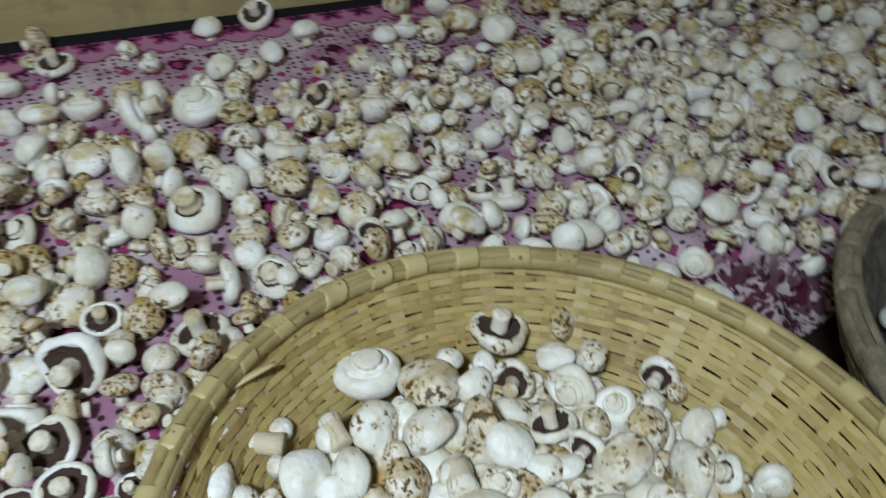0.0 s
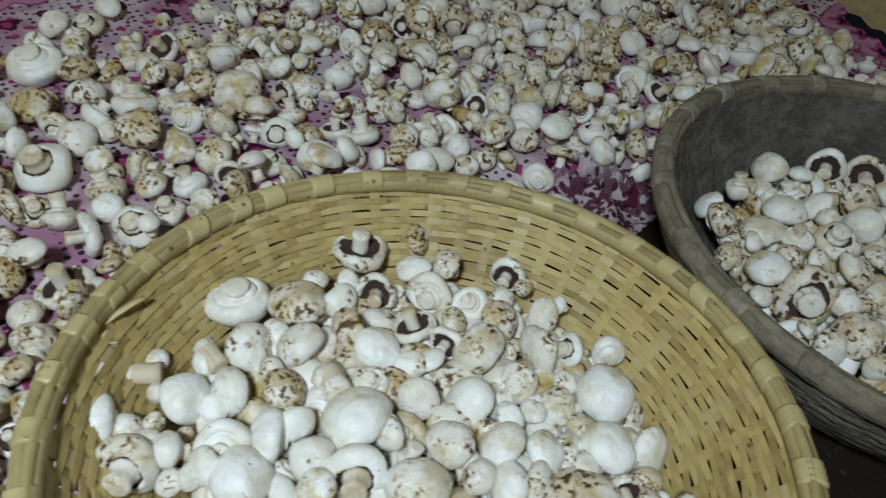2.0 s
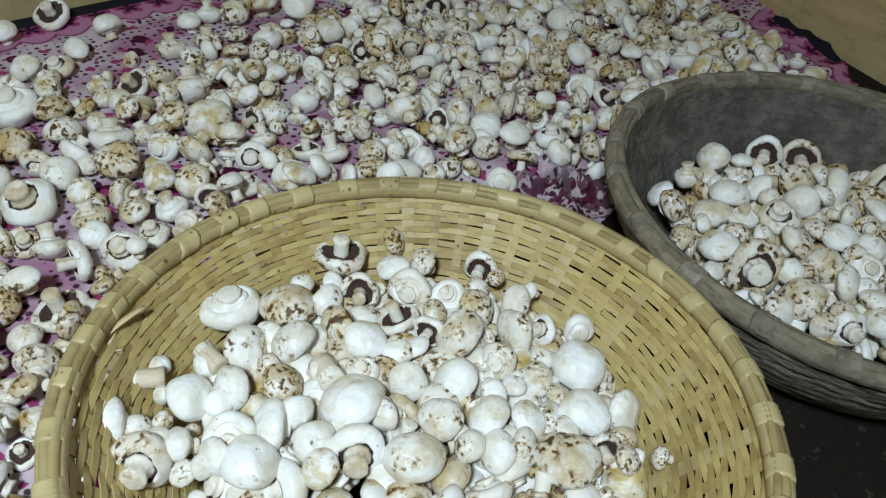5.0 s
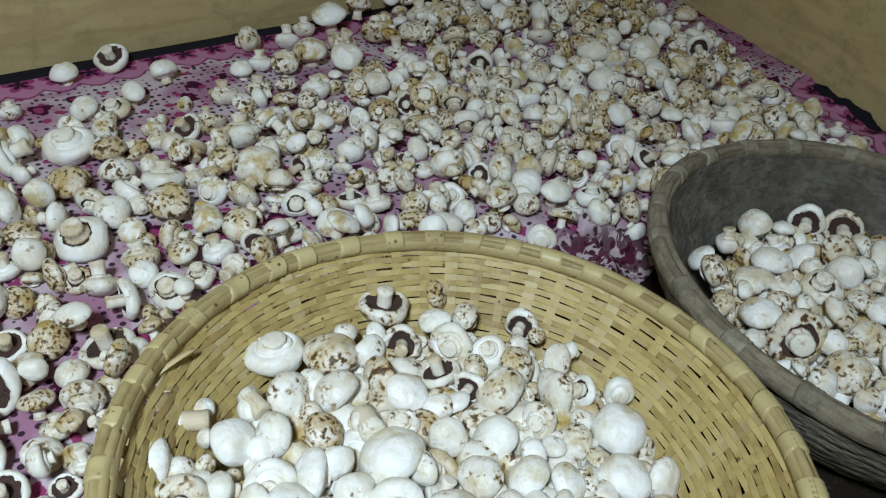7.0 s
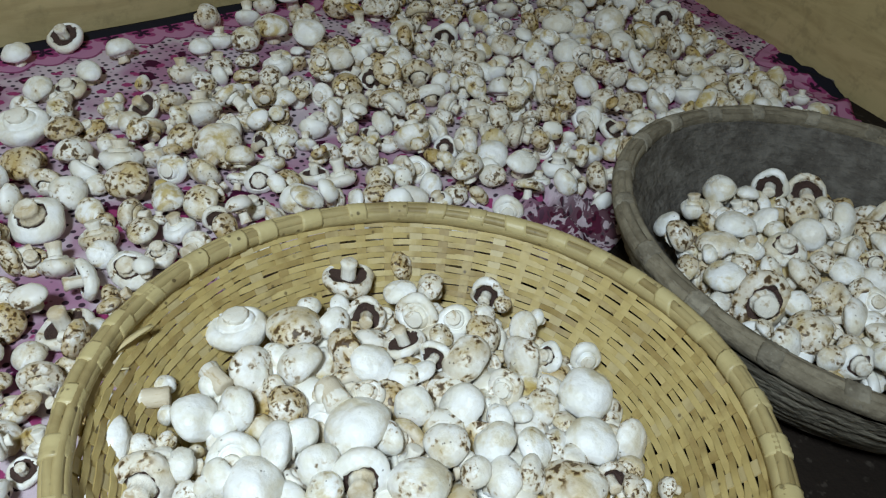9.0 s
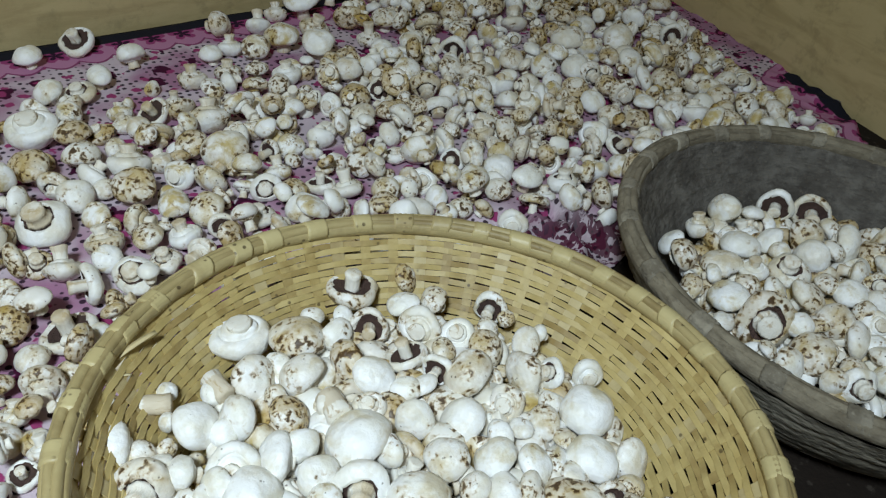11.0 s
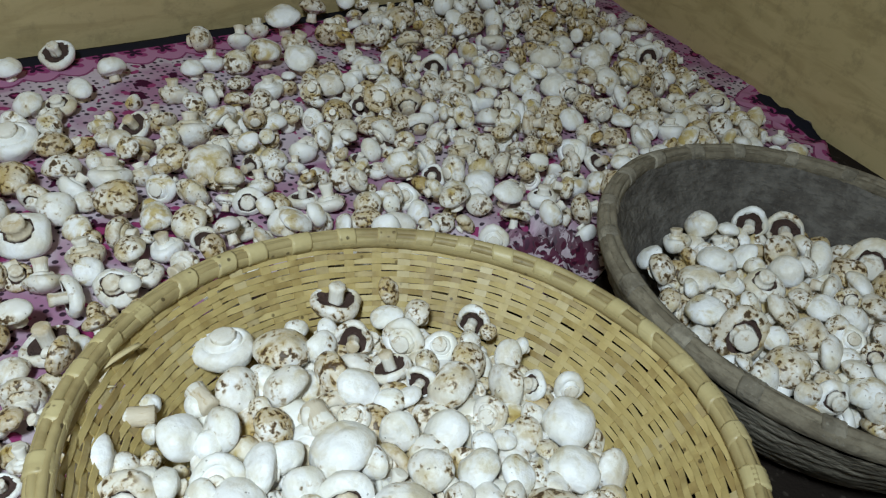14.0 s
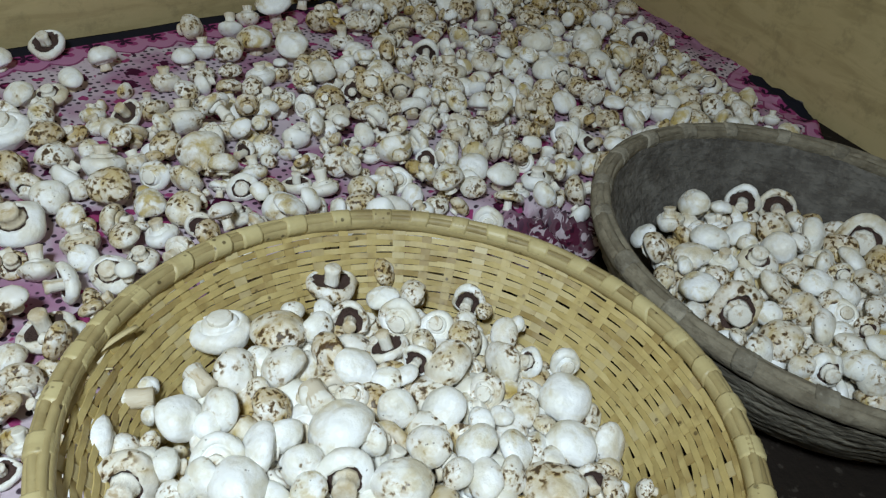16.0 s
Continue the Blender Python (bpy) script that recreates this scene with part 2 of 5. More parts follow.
def cloth_material():
    """Printed cotton: lilac ground with black dots, magenta and maroon flowers; UV is metres along and from the back hem."""
    m = Nodes("printed_cotton", 0.9, spec=0.15)
    v = m.coords("UV")
    big = m.noise(v, 9.0, 3, 0.5, 0.6)
    ground = m.mix(m.step(big, 0.42, 0.60), (0.56, 0.46, 0.51), (0.37, 0.185, 0.285))
    sep = m.node("ShaderNodeSeparateXYZ")
    m.link(m.node("ShaderNodeUVMap", uv_map="hem").outputs[0], sep.inputs[0])
    # small black dots on the ground
    dots = m.voronoi(v, 84.0, random_=0.35)
    dot = m.math("SUBTRACT", 1.0, m.step(dots.outputs["Distance"], 0.24, 0.33))
    col = m.mix(m.math("MULTIPLY", dot, 0.93), ground, (0.02, 0.008, 0.018))
    # flowers: ragged magenta heads with a maroon heart
    rag = m.node("ShaderNodeVectorMath", operation="ADD")
    nz = m.node("ShaderNodeTexNoise")
    m.link(v, nz.inputs["Vector"])
    nz.inputs["Scale"].default_value = 60.0
    half = m.node("ShaderNodeVectorMath", operation="SCALE")
    half.inputs["Scale"].default_value = 0.022
    m.link(nz.outputs["Color"], half.inputs[0])
    m.link(v, rag.inputs[0])
    m.link(half.outputs[0], rag.inputs[1])
    bud = m.voronoi(rag.outputs[0], 34.0, random_=0.9)
    col = m.mix(m.math("SUBTRACT", 1.0, m.step(bud.outputs["Distance"], 0.22, 0.27)), col, (0.30, 0.045, 0.14))
    fl = m.voronoi(rag.outputs[0], 15.0, random_=0.8)
    col = m.mix(m.math("SUBTRACT", 1.0, m.step(fl.outputs["Distance"], 0.22, 0.25)), col, (0.055, 0.006, 0.028))
    col = m.mix(m.math("SUBTRACT", 1.0, m.step(fl.outputs["Distance"], 0.10, 0.15)), col, (0.30, 0.04, 0.13))
    leaf = m.voronoi(m.coords("UV", (46, 20, 1)), 1.0, random_=0.95)
    col = m.mix(m.math("SUBTRACT", 1.0, m.step(leaf.outputs["Distance"], 0.11, 0.16)), col, (0.05, 0.008, 0.03))
    # thick print of flowers along the front hem
    near = m.node("ShaderNodeSeparateXYZ")
    m.link(m.node("ShaderNodeUVMap", uv_map="front").outputs[0], near.inputs[0])
    thick = m.math("SUBTRACT", 1.0, m.step(m.math("ADD", near.outputs[1], m.math("MULTIPLY", big, 0.06)), 0.11, 0.16))
    posy = m.voronoi(rag.outputs[0], 88.0, random_=0.95)
    rich = m.mix(m.step(posy.outputs["Distance"], 0.24, 0.30), (0.025, 0.005, 0.014), (0.075, 0.008, 0.022))
    pale = m.mix(m.math("MULTIPLY", dot, 0.95), (0.45, 0.37, 0.40), (0.015, 0.008, 0.015))
    petal = m.step(m.noise(rag.outputs[0], 62.0, 4, 0.6, 0.5), 0.49, 0.53)
    rich = m.mix(m.step(posy.outputs["Distance"], 0.33, 0.39), rich, m.mix(petal, (0.07, 0.012, 0.028), pale))
    col = m.mix(m.math("MULTIPLY", thick, 0.9), col, rich)
    # border towards the hem: a line, a row of scallops, then black
    wave = m.math("ABSOLUTE", m.math("SINE", m.math("MULTIPLY", sep.outputs[0], 62.0)))
    edge = m.math("SUBTRACT", sep.outputs[1], m.math("MULTIPLY", wave, 0.016))
    inside = m.step(edge, 0.092, 0.094)
    # one fan of petals under each scallop
    across = m.math("MULTIPLY", m.math("SUBTRACT", m.math("FRACT", m.math("MULTIPLY", sep.outputs[0], 62.0 / math.pi)), 0.5), math.pi / 62.0)
    up = m.math("SUBTRACT", sep.outputs[1], 0.062)
    reach = m.math("SQRT", m.math("ADD", m.math("MULTIPLY", across, across), m.math("MULTIPLY", up, up)))
    lobes = m.math("ABSOLUTE", m.math("SINE", m.math("MULTIPLY", m.math("ARCTAN2", across, up), 2.5)))
    frayed = m.math("ADD", reach, m.math("MULTIPLY", m.noise(v, 160.0, 2), 0.006))
    fan = m.math("SUBTRACT", frayed, m.math("MULTIPLY", lobes, 0.012))
    band = m.mix(m.step(fan, 0.014, 0.016), (0.30, 0.05, 0.16), (0.45, 0.20, 0.33))
    band = m.mix(m.step(fan, 0.005, 0.007), (0.03, 0.008, 0.028), band)
    col = m.mix(inside, band, col)
    col = m.mix(m.math("MULTIPLY", m.math("SUBTRACT", m.step(edge, 0.089, 0.090), m.step(edge, 0.094, 0.095)), 0.9), col, (0.22, 0.04, 0.12))
    col = m.mix(m.step(sep.outputs[1], 0.050, 0.053), (0.012, 0.012, 0.020), col)
    trim = m.math("MULTIPLY", m.math("SUBTRACT", 1.0, m.step(sep.outputs[1], 0.022, 0.024)), m.step(sep.outputs[0], 0.80, 0.86))
    col = m.mix(m.math("MULTIPLY", trim, 0.8), col, (0.48, 0.44, 0.44))
    weave = m.noise(m.coords("UV", (1, 1, 1)), 700.0, 2)
    m.bump(weave, 0.25, 0.0008)
    return m.colour(col)


FLOOR, CEILING, CLOTH = floor_material(), ceiling_material(), cloth_material()


# ---------------------------------------------------------------- mesh helpers
def mesh_of(name, verts, faces, material, smooth=True):
    me = bpy.data.meshes.new(name)
    me.from_pydata(verts, [], faces)
    me.materials.append(material)
    if smooth:
        me.polygons.foreach_set("use_smooth", [True] * len(faces))
    me.update()
    return me


def part(name, me, parent, label=""):
    ob = new(name, me)
    ob.parent = parent
    if label:
        ob["label"] = label
    return ob


def slab(name, corners, z0, z1, material):
    """A plan polygon raised from z0 to z1."""
    n = len(corners)
    verts = [(x, y, z0) for x, y in corners] + [(x, y, z1) for x, y in corners]
    faces = [tuple(range(n))[::-1], tuple(range(n, 2 * n))]
    faces += [(i, (i + 1) % n, n + (i + 1) % n, n + i) for i in range(n)]
    me = mesh_of(name, verts, faces, material, False)
    return new(name, me)


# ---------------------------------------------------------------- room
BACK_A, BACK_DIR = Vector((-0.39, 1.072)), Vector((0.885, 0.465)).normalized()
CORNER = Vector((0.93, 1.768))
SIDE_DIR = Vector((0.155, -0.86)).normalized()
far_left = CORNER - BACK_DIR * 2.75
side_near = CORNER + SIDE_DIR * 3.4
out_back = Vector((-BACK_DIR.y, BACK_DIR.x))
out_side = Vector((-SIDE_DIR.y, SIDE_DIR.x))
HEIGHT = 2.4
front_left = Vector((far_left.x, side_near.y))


def wall(name, a, b, out, material, label):
    ob = slab(name, [a, b, b + out * 0.12, a + out * 0.12], 0, HEIGHT, material)
    return tagged(ob, label, "wall", kind="structure")


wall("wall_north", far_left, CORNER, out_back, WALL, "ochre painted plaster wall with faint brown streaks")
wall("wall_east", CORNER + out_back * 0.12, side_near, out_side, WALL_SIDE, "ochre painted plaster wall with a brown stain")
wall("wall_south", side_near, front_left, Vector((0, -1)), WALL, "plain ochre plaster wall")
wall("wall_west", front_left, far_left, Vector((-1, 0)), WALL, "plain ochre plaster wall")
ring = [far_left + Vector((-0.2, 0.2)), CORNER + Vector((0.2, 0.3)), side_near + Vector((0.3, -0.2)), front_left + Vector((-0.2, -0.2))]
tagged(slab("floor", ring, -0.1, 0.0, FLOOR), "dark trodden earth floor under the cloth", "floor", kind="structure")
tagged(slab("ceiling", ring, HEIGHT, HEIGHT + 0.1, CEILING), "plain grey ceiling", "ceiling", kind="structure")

# ---------------------------------------------------------------- cloth
BASKET, GREY = Vector((0.118, 0.230)), Vector((0.610, 0.382))
FRONT = [(-0.95, -0.06), (-0.45, -0.05), (-0.17, 0.02), (-0.115, 0.22), (-0.05, 0.385), (0.09, 0.455), (0.29, 0.488), (0.405, 0.518), (0.60, 0.655), (0.84, 0.76), (1.018, 0.81)]
BACK = [(-1.10, 0.70), (-0.42, 1.045), (-0.31, 1.105), (-0.18, 1.17), (0.03, 1.28), (0.30, 1.42), (0.62, 1.59), (0.905, 1.735), (0.955, 1.50), (1.005, 1.24), (1.060, 0.965)]


def along(points, s):
    k = min(int(s * (len(points) - 1)), len(points) - 2)
    f = s * (len(points) - 1) - k
    return Vector(points[k]).lerp(Vector(points[k + 1]), f)


def bare(x, y):
    """How crumpled the cloth is: bunched up between the baskets and along the side wall."""
    a = math.exp(-(((x - 0.37) / 0.10) ** 2 + ((y - 0.60) / 0.09) ** 2))
    b = math.exp(-(((x - 1.04) / 0.09) ** 2)) * (1 if y > 0.8 else 0.6)
    c = math.exp(-(((x + 0.20) / 0.10) ** 2 + ((y - 0.18) / 0.09) ** 2))
    return a + 0.3 * b + c


def cloth_height(x, y):
    p = Vector((x * 2.2, y * 2.2, 0.3))
    z = 0.006 + 0.0035 * noise.noise(p) + 0.002 * noise.noise(p * 3.1)
    fold = abs(noise.noise(Vector((x * 11 + 1.5 * noise.noise(p * 2), y * 9, 2.0))))
    crease = abs(noise.noise(Vector((x * 34 + y * 14, y * 26 - x * 9, 5.0))))
    return max(z + bare(x, y) * (0.042 - 0.085 * fold - 0.030 * crease), 0.003)


def cloth():
    nu, nv = 190, 110
    verts, uvs, hems, fronts, faces = [], [], [], [], []
    for j in range(nv + 1):
        for i in range(nu + 1):
            a, b = along(FRONT, i / nu), along(BACK, i / nu)
            p = a.lerp(b, j / nv)
            verts.append((p.x, p.y, cloth_height(p.x, p.y)))
            rel = p - BACK_A
            d_back = -(rel.x * -BACK_DIR.y + rel.y * BACK_DIR.x)
            d_side = -((p - CORNER).dot(out_side))
            uvs.append((rel.dot(BACK_DIR), d_back))
            fronts.append((0.0, (p - a).length + (0.0 if 0.2 < p.x < 0.6 else 0.07 if p.x > -0.1 else 0.2)))
            by_back, by_side = d_back + 0.010, d_side - 0.006 + 0.11 * min(1.0, max(0.0, (p.y - 1.05) / 0.06))
            hems.append((rel.dot(BACK_DIR) - 5.0, by_back) if by_back < by_side else ((p - CORNER).dot(SIDE_DIR), by_side))
    for j in range(nv):
        for i in range(nu):
            k = j * (nu + 1) + i
            faces.append((k, k + 1, k + nu + 2, k + nu + 1))
    me = mesh_of("cloth", verts, faces, CLOTH)
    layer = me.uv_layers.new(name="metres")
    hem = me.uv_layers.new(name="hem")
    front = me.uv_layers.new(name="front")
    for loop in me.loops:
        layer.data[loop.index].uv = uvs[loop.vertex_index]
        hem.data[loop.index].uv = hems[loop.vertex_index]
        front.data[loop.index].uv = fronts[loop.vertex_index]
    ob = new("cloth", me)
    thick = ob.modifiers.new("thickness", "SOLIDIFY")
    thick.thickness, thick.offset = 0.0015, -1
    return tagged(ob, "printed pink and white cotton sheet with a black hem", "cloth")


cloth()


# ---------------------------------------------------------------- baskets
def tube_ring(radius, z, thick_r, thick_z, seed, wobble=0.0015, seg=96, around=8):
    rng = random.Random(seed)
    ph = [rng.uniform(0, 6.28) for _ in range(4)]
    verts, faces = [], []
    for i in range(seg):
        a = 2 * math.pi * i / seg
        dr = wobble * (math.sin(3 * a + ph[0]) + 0.6 * math.sin(7 * a + ph[1]))
        dz = wobble * (math.sin(2 * a + ph[2]) + 0.6 * math.sin(9 * a + ph[3]))
        for k in range(around):
            b = 2 * math.pi * k / around
            r = radius + dr + thick_r * math.cos(b)
            verts.append((r * math.cos(a), r * math.sin(a), z + dz + thick_z * math.sin(b)))
    for i in range(seg):
        for k in range(around):
            j, l = (i + 1) % seg, (k + 1) % around
            faces.append((i * around + k, j * around + k, j * around + l, i * around + l))
    return verts, faces


def strand_ring(profile, s, height, thick, count, phase, amp, seed):
    """One flat strand woven in and out of the ribs round the whole wall."""
    rng = random.Random(seed)
    seg = count * 6
    r0, z0 = profile(s)
    r1, z1 = profile(s + 0.01)
    t = Vector((r1 - r0, z1 - z0)).normalized()
    nrm = Vector((t.y, -t.x))
    ph, ph2 = rng.uniform(0, 6.28), rng.uniform(0, 6.28)
    verts, faces = [], []
    for i in range(seg):
        a = 2 * math.pi * i / seg
        off = amp * math.cos(count * a / 2 + phase) * 1.0
        lift = 0.0007 * math.sin(5 * a + ph) + 0.0004 * math.sin(17 * a + ph2)
        for h, w in ((-0.5, -0.5), (0.5, -0.5), (0.5, 0.5), (-0.5, 0.5)):
            q = Vector((r0, z0)) + t * (h * height + lift) + nrm * (off + w * thick)
            verts.append((q.x * math.cos(a), q.x * math.sin(a), q.y))
    for i in range(seg):
        j = (i + 1) % seg
        for k in range(4):
            l = (k + 1) % 4
            faces.append((i * 4 + k, j * 4 + k, j * 4 + l, i * 4 + l))
    return verts, faces


def rib_strip(profile, angle, width, thick, s0, s1, steps=14):
    verts, faces = [], []
    ca, sa = math.cos(angle), math.sin(angle)
    for i in range(steps + 1):
        r, z = profile(s0 + (s1 - s0) * i / steps)
        w = width * (0.7 + 0.3 * i / steps)
        for dw, dt in ((-0.5, -0.5), (0.5, -0.5), (0.5, 0.5), (-0.5, 0.5)):
            rr = r + dt * thick
            verts.append((rr * ca - dw * w * sa, rr * sa + dw * w * ca, z))
    for i in range(steps):
        for k in range(4):
            l = (k + 1) % 4
            faces.append((i * 4 + k, i * 4 + l, i * 4 + 4 + l, i * 4 + 4 + k))
    faces += [(0, 1, 2, 3), tuple(steps * 4 + k for k in (3, 2, 1, 0))]
    return verts, faces


def tie_band(radius, z, angle, rr, rz, width, seed):
    """A cane lashing that wraps the rim at one place."""
    rng = random.Random(seed)
    verts, faces = [], []
    around, rows = 10, 8
    lean = rng.uniform(-0.5, 0.5) * width
    for i in range(rows + 1):
        u = i / rows - 0.5
        swell = 1.0 + 0.02 * (1 - (2 * u) ** 2) + (0.05 if i % 2 else 0)
        for k in range(around):
            b = 2 * math.pi * k / around
            a = angle + (u * width + lean * 0.5 * math.sin(b)) / radius
            r = radius + rr * swell * math.cos(b)
            verts.append((r * math.cos(a), r * math.sin(a), z + rz * swell * math.sin(b)))
    for i in range(rows):
        for k in range(around):
            l = (k + 1) % around
            faces.append((i * around + k, i * around + l, (i + 1) * around + l, (i + 1) * around + k))
    faces += [tuple(range(around))[::-1], tuple(rows * around + k for k in range(around))]
    return verts, faces


def basket(name, centre, radius, base, height, ribs, rows, mats, ties, gap, rim, amp, tilt, label, bulge=0.85):
    strand, rib, hoop, tie = mats
    top = height - rim
    inner = radius - rim

    def profile(s):
        s = max(s, 0.0)
        if s < 0.3:
            return base * (0.15 + 0.85 * s / 0.3), 0.006
        u = (s - 0.3) / 0.7
        return base + (inner - base) * (u ** bulge), 0.006 + (top - 0.006) * (u ** 1.12)

    thing = new(name)
    thing.location = (centre.x, centre.y, 0)
    tagged(thing, label, "basket")
    for k in range(ribs):
        a = 2 * math.pi * k / ribs
        part("rib", mesh_of("rib", *rib_strip(profile, a, 0.0095 if k % 3 else 0.0125, 0.0016, 0.05, 1.0), rib if k % 3 == 0 else strand, False), thing)
    for k in range(rows):
        s = 0.10 + 0.89 * (k + 0.5) / rows
        pitch = 0.89 / rows * (math.hypot(inner - base, top) / 0.7 if s > 0.3 else base * 0.85 / 0.3)
        verts, faces = strand_ring(profile, s, pitch * gap, 0.0012, ribs, math.pi * (k % 2), amp, k * 7 + ribs)
        part("strand", mesh_of("strand", verts, faces, strand, False), thing)
    z = height - rim * 0.95
    for k, (dr, dz, tr, tz) in enumerate(((0.36, -0.10, 0.42, 0.78), (0.80, 0.40, 0.46, 0.48), (1.28, 0.30, 0.42, 0.54), (1.58, -0.22, 0.34, 0.68), (0.75, -0.35, 0.50, 0.58))):
        part("rim_hoop", mesh_of("rim_hoop", *tube_ring(radius - rim * dr, z + rim * dz, rim * tr, rim * tz, k + 1, 0.0010), hoop), thing)
    rng = random.Random(ties)
    for k in range(ties):
        a = 2 * math.pi * (k + rng.uniform(-0.12, 0.12)) / ties
        part("tie", mesh_of("tie", *tie_band(radius - rim * 0.95, z, a, rim * 1.03, rim * 0.97, rng.uniform(0.015, 0.022), k), tie), thing)
    thing.rotation_euler = (radians(tilt), 0, 0)
    return thing, profile


bamboo_basket, _ = basket("bamboo_basket", BASKET, 0.2535, 0.136, 0.139, 54, 36, (STRAND, RIB, HOOP, TIE), 38, 0.90, 0.0092, 0.0016, -2.0,
                          "round woven yellow bamboo basket with lashed rim, full of mushrooms")
clay_basket, grey_profile = basket("clay_basket", GREY, 0.260, 0.138, 0.141, 40, 40, (CLAY, CLAY, CLAY_HOOP, CLAY), 22, 1.2, 0.0110, 0.0006, 0.0,
                                   "round grey clay-smeared cane basket holding trimmed mushrooms", 0.62)


def lining(name, inward, label):
    seg, steps = 144, 44
    verts, faces = [], []
    for j in range(steps + 1):
        r, z = grey_profile(0.02 + 0.96 * j / steps)
        for i in range(seg):
            a = 2 * math.pi * i / seg
            w = 0.0016 * noise.noise(Vector((9 * math.cos(a), 9 * math.sin(a), j * 0.9))) + 0.0011 * math.sin(j * 1.9 + 2.2 * math.sin(20 * a))
            rr = max(r - inward + w, 0.004)
            verts.append((rr * math.cos(a), rr * math.sin(a), z + 0.8 * inward))
    for j in range(steps):
        for i in range(seg):
            k = (i + 1) % seg
            faces.append((j * seg + i, j * seg + k, j * seg + seg + k, j * seg + seg + i))
    part(name, mesh_of(name, verts, faces, LINING if inward > 0 else CLAY), clay_basket, label)


lining("lining", 0.0052, "dull grey clay lining")
lining("clay_coat", -0.0090, "rough grey clay coat")


def splinter(a, b, width, bow):
    """A thin sliver of cane that has sprung loose from the wall of the basket."""
    a, b = Vector(a), Vector(b)
    across = (b - a).cross(Vector((0, 0, 1))).normalized()
    verts, faces, steps = [], [], 6
    for i in range(steps + 1):
        u = i / steps
        p = a.lerp(b, u) + Vector((0, 0, bow * math.sin(math.pi * u)))
        w = width * (0.5 - 0.35 * abs(u - 0.45))
        verts += [p - across * w, p + across * w, p + across * w + Vector((0, 0, 0.001)), p - across * w + Vector((0, 0, 0.001))]
    for i in range(steps):
        for k in range(4):
            faces.append((i * 4 + k, i * 4 + (k + 1) % 4, i * 4 + 4 + (k + 1) % 4, i * 4 + 4 + k))
    faces += [(3, 2, 1, 0), tuple(steps * 4 + k for k in range(4))]
    ob = new("cane_splinter", mesh_of("cane_splinter", [tuple(v) for v in verts], faces, SLIVER))
    tagged(ob, "thin pale sliver of cane lying on the basket wall", "splinter", "slivers of cane")


splinter((-0.075, 0.351, 0.121), (-0.103, 0.328, 0.117), 0.0052, 0.002)
splinter((-0.092, 0.322, 0.107), (-0.108, 0.318, 0.109), 0.0022, 0.001)


# ---------------------------------------------------------------- mushrooms
def revolve(profile, seg, seed, jitter, squash=0.0, torn=0.0):
    """Turns (radius, height) rows round z, uneven by a slow noise."""
    verts, faces, rows = [], [], []
    rng = random.Random(seed)
    for level, (r, z) in enumerate(profile):
        if r < 1e-6:
            rows.append([len(verts)])
            verts.append((0, 0, z))
            continue
        row = []
        for i in range(seg):
            a = 2 * math.pi * i / seg
            p = Vector((math.cos(a) * 0.9, math.sin(a) * 0.9, z * 0.9 + seed * 5.3))
            k = 1 + jitter * (noise.noise(p) + 0.25 * noise.noise(p * 2.9)) + (torn * rng.uniform(-1, 0.6) if level >= len(profile) - 2 else 0)
            row.append(len(verts))
            verts.append((r * k * math.cos(a) * (1 + squash), r * k * math.sin(a) * (1 - squash), z + 0.6 * jitter * noise.noise(p + Vector((9, 0, 0)))))
        rows.append(row)
    for a, b in zip(rows, rows[1:]):
        for i in range(seg):
            j = (i + 1) % seg
            if len(a) == 1:
                faces.append((a[0], b[i], b[j]))
            elif len(b) == 1:
                faces.append((a[i], b[0], a[j]))
            else:
                faces.append((a[i], b[i], b[j], a[j]))
    return verts, faces


def dome(height, low, steps=6):
    """Rows from the crown down to the turned-in edge; low: degrees below the widest ring."""
    rows = [(0.0, height)]
    for k in range(1, steps + 1):
        a = math.radians(90 - 90 * k / steps)
        rows.append((math.cos(a) ** 0.92, height * math.sin(a)))
    for k in (0.5, 1.0):
        a = math.radians(low * k)
        rows.append((math.cos(a), -0.42 * math.sin(a)))
    return rows


# kind: cap rows, gill rows, stem rows
def kind_button(h, stem):
    cap = dome(h, 42) + [(0.69, -0.25), (0.64, -0.19), (0.60, -0.30), (0.54, -0.40), (0.44, -0.45), (0.3, -0.40)]
    st = [(0.0, -0.2), (0.33, -0.28), (0.34, -0.48), (0.35, -0.36 - stem * 0.6), (0.42, -0.38 - stem), (0.40, -0.44 - stem), (0.30, -0.46 - stem), (0.0, -0.44 - stem)]
    return cap, None, st


def kind_open(h, stem):
    cap = dome(h, 34) + [(0.78, -0.22), (0.73, -0.14)]
    gills = [(0.77, -0.175), (0.60, -0.11), (0.42, -0.06), (0.2, -0.04)]
    st = [(0.0, 0.0), (0.33, -0.02), (0.29, -0.16), (0.30, -0.1 - stem * 0.7), (0.35, -0.1 - stem), (0.28, -0.17 - stem), (0.0, -0.15 - stem)]
    return cap, gills, st


def kind_ring(h, stem):
    cap = dome(h, 44) + [(0.66, -0.34), (0.62, -0.26)]
    gills = [(0.65, -0.28), (0.52, -0.2), (0.2, -0.16)]
    st = [(0.0, -0.1), (0.50, -0.18), (0.44, -0.27), (0.37, -0.36), (0.38, -0.2 - stem * 0.7), (0.43, -0.24 - stem), (0.34, -0.29 - stem), (0.0, -0.28 - stem)]
    return cap, gills, st


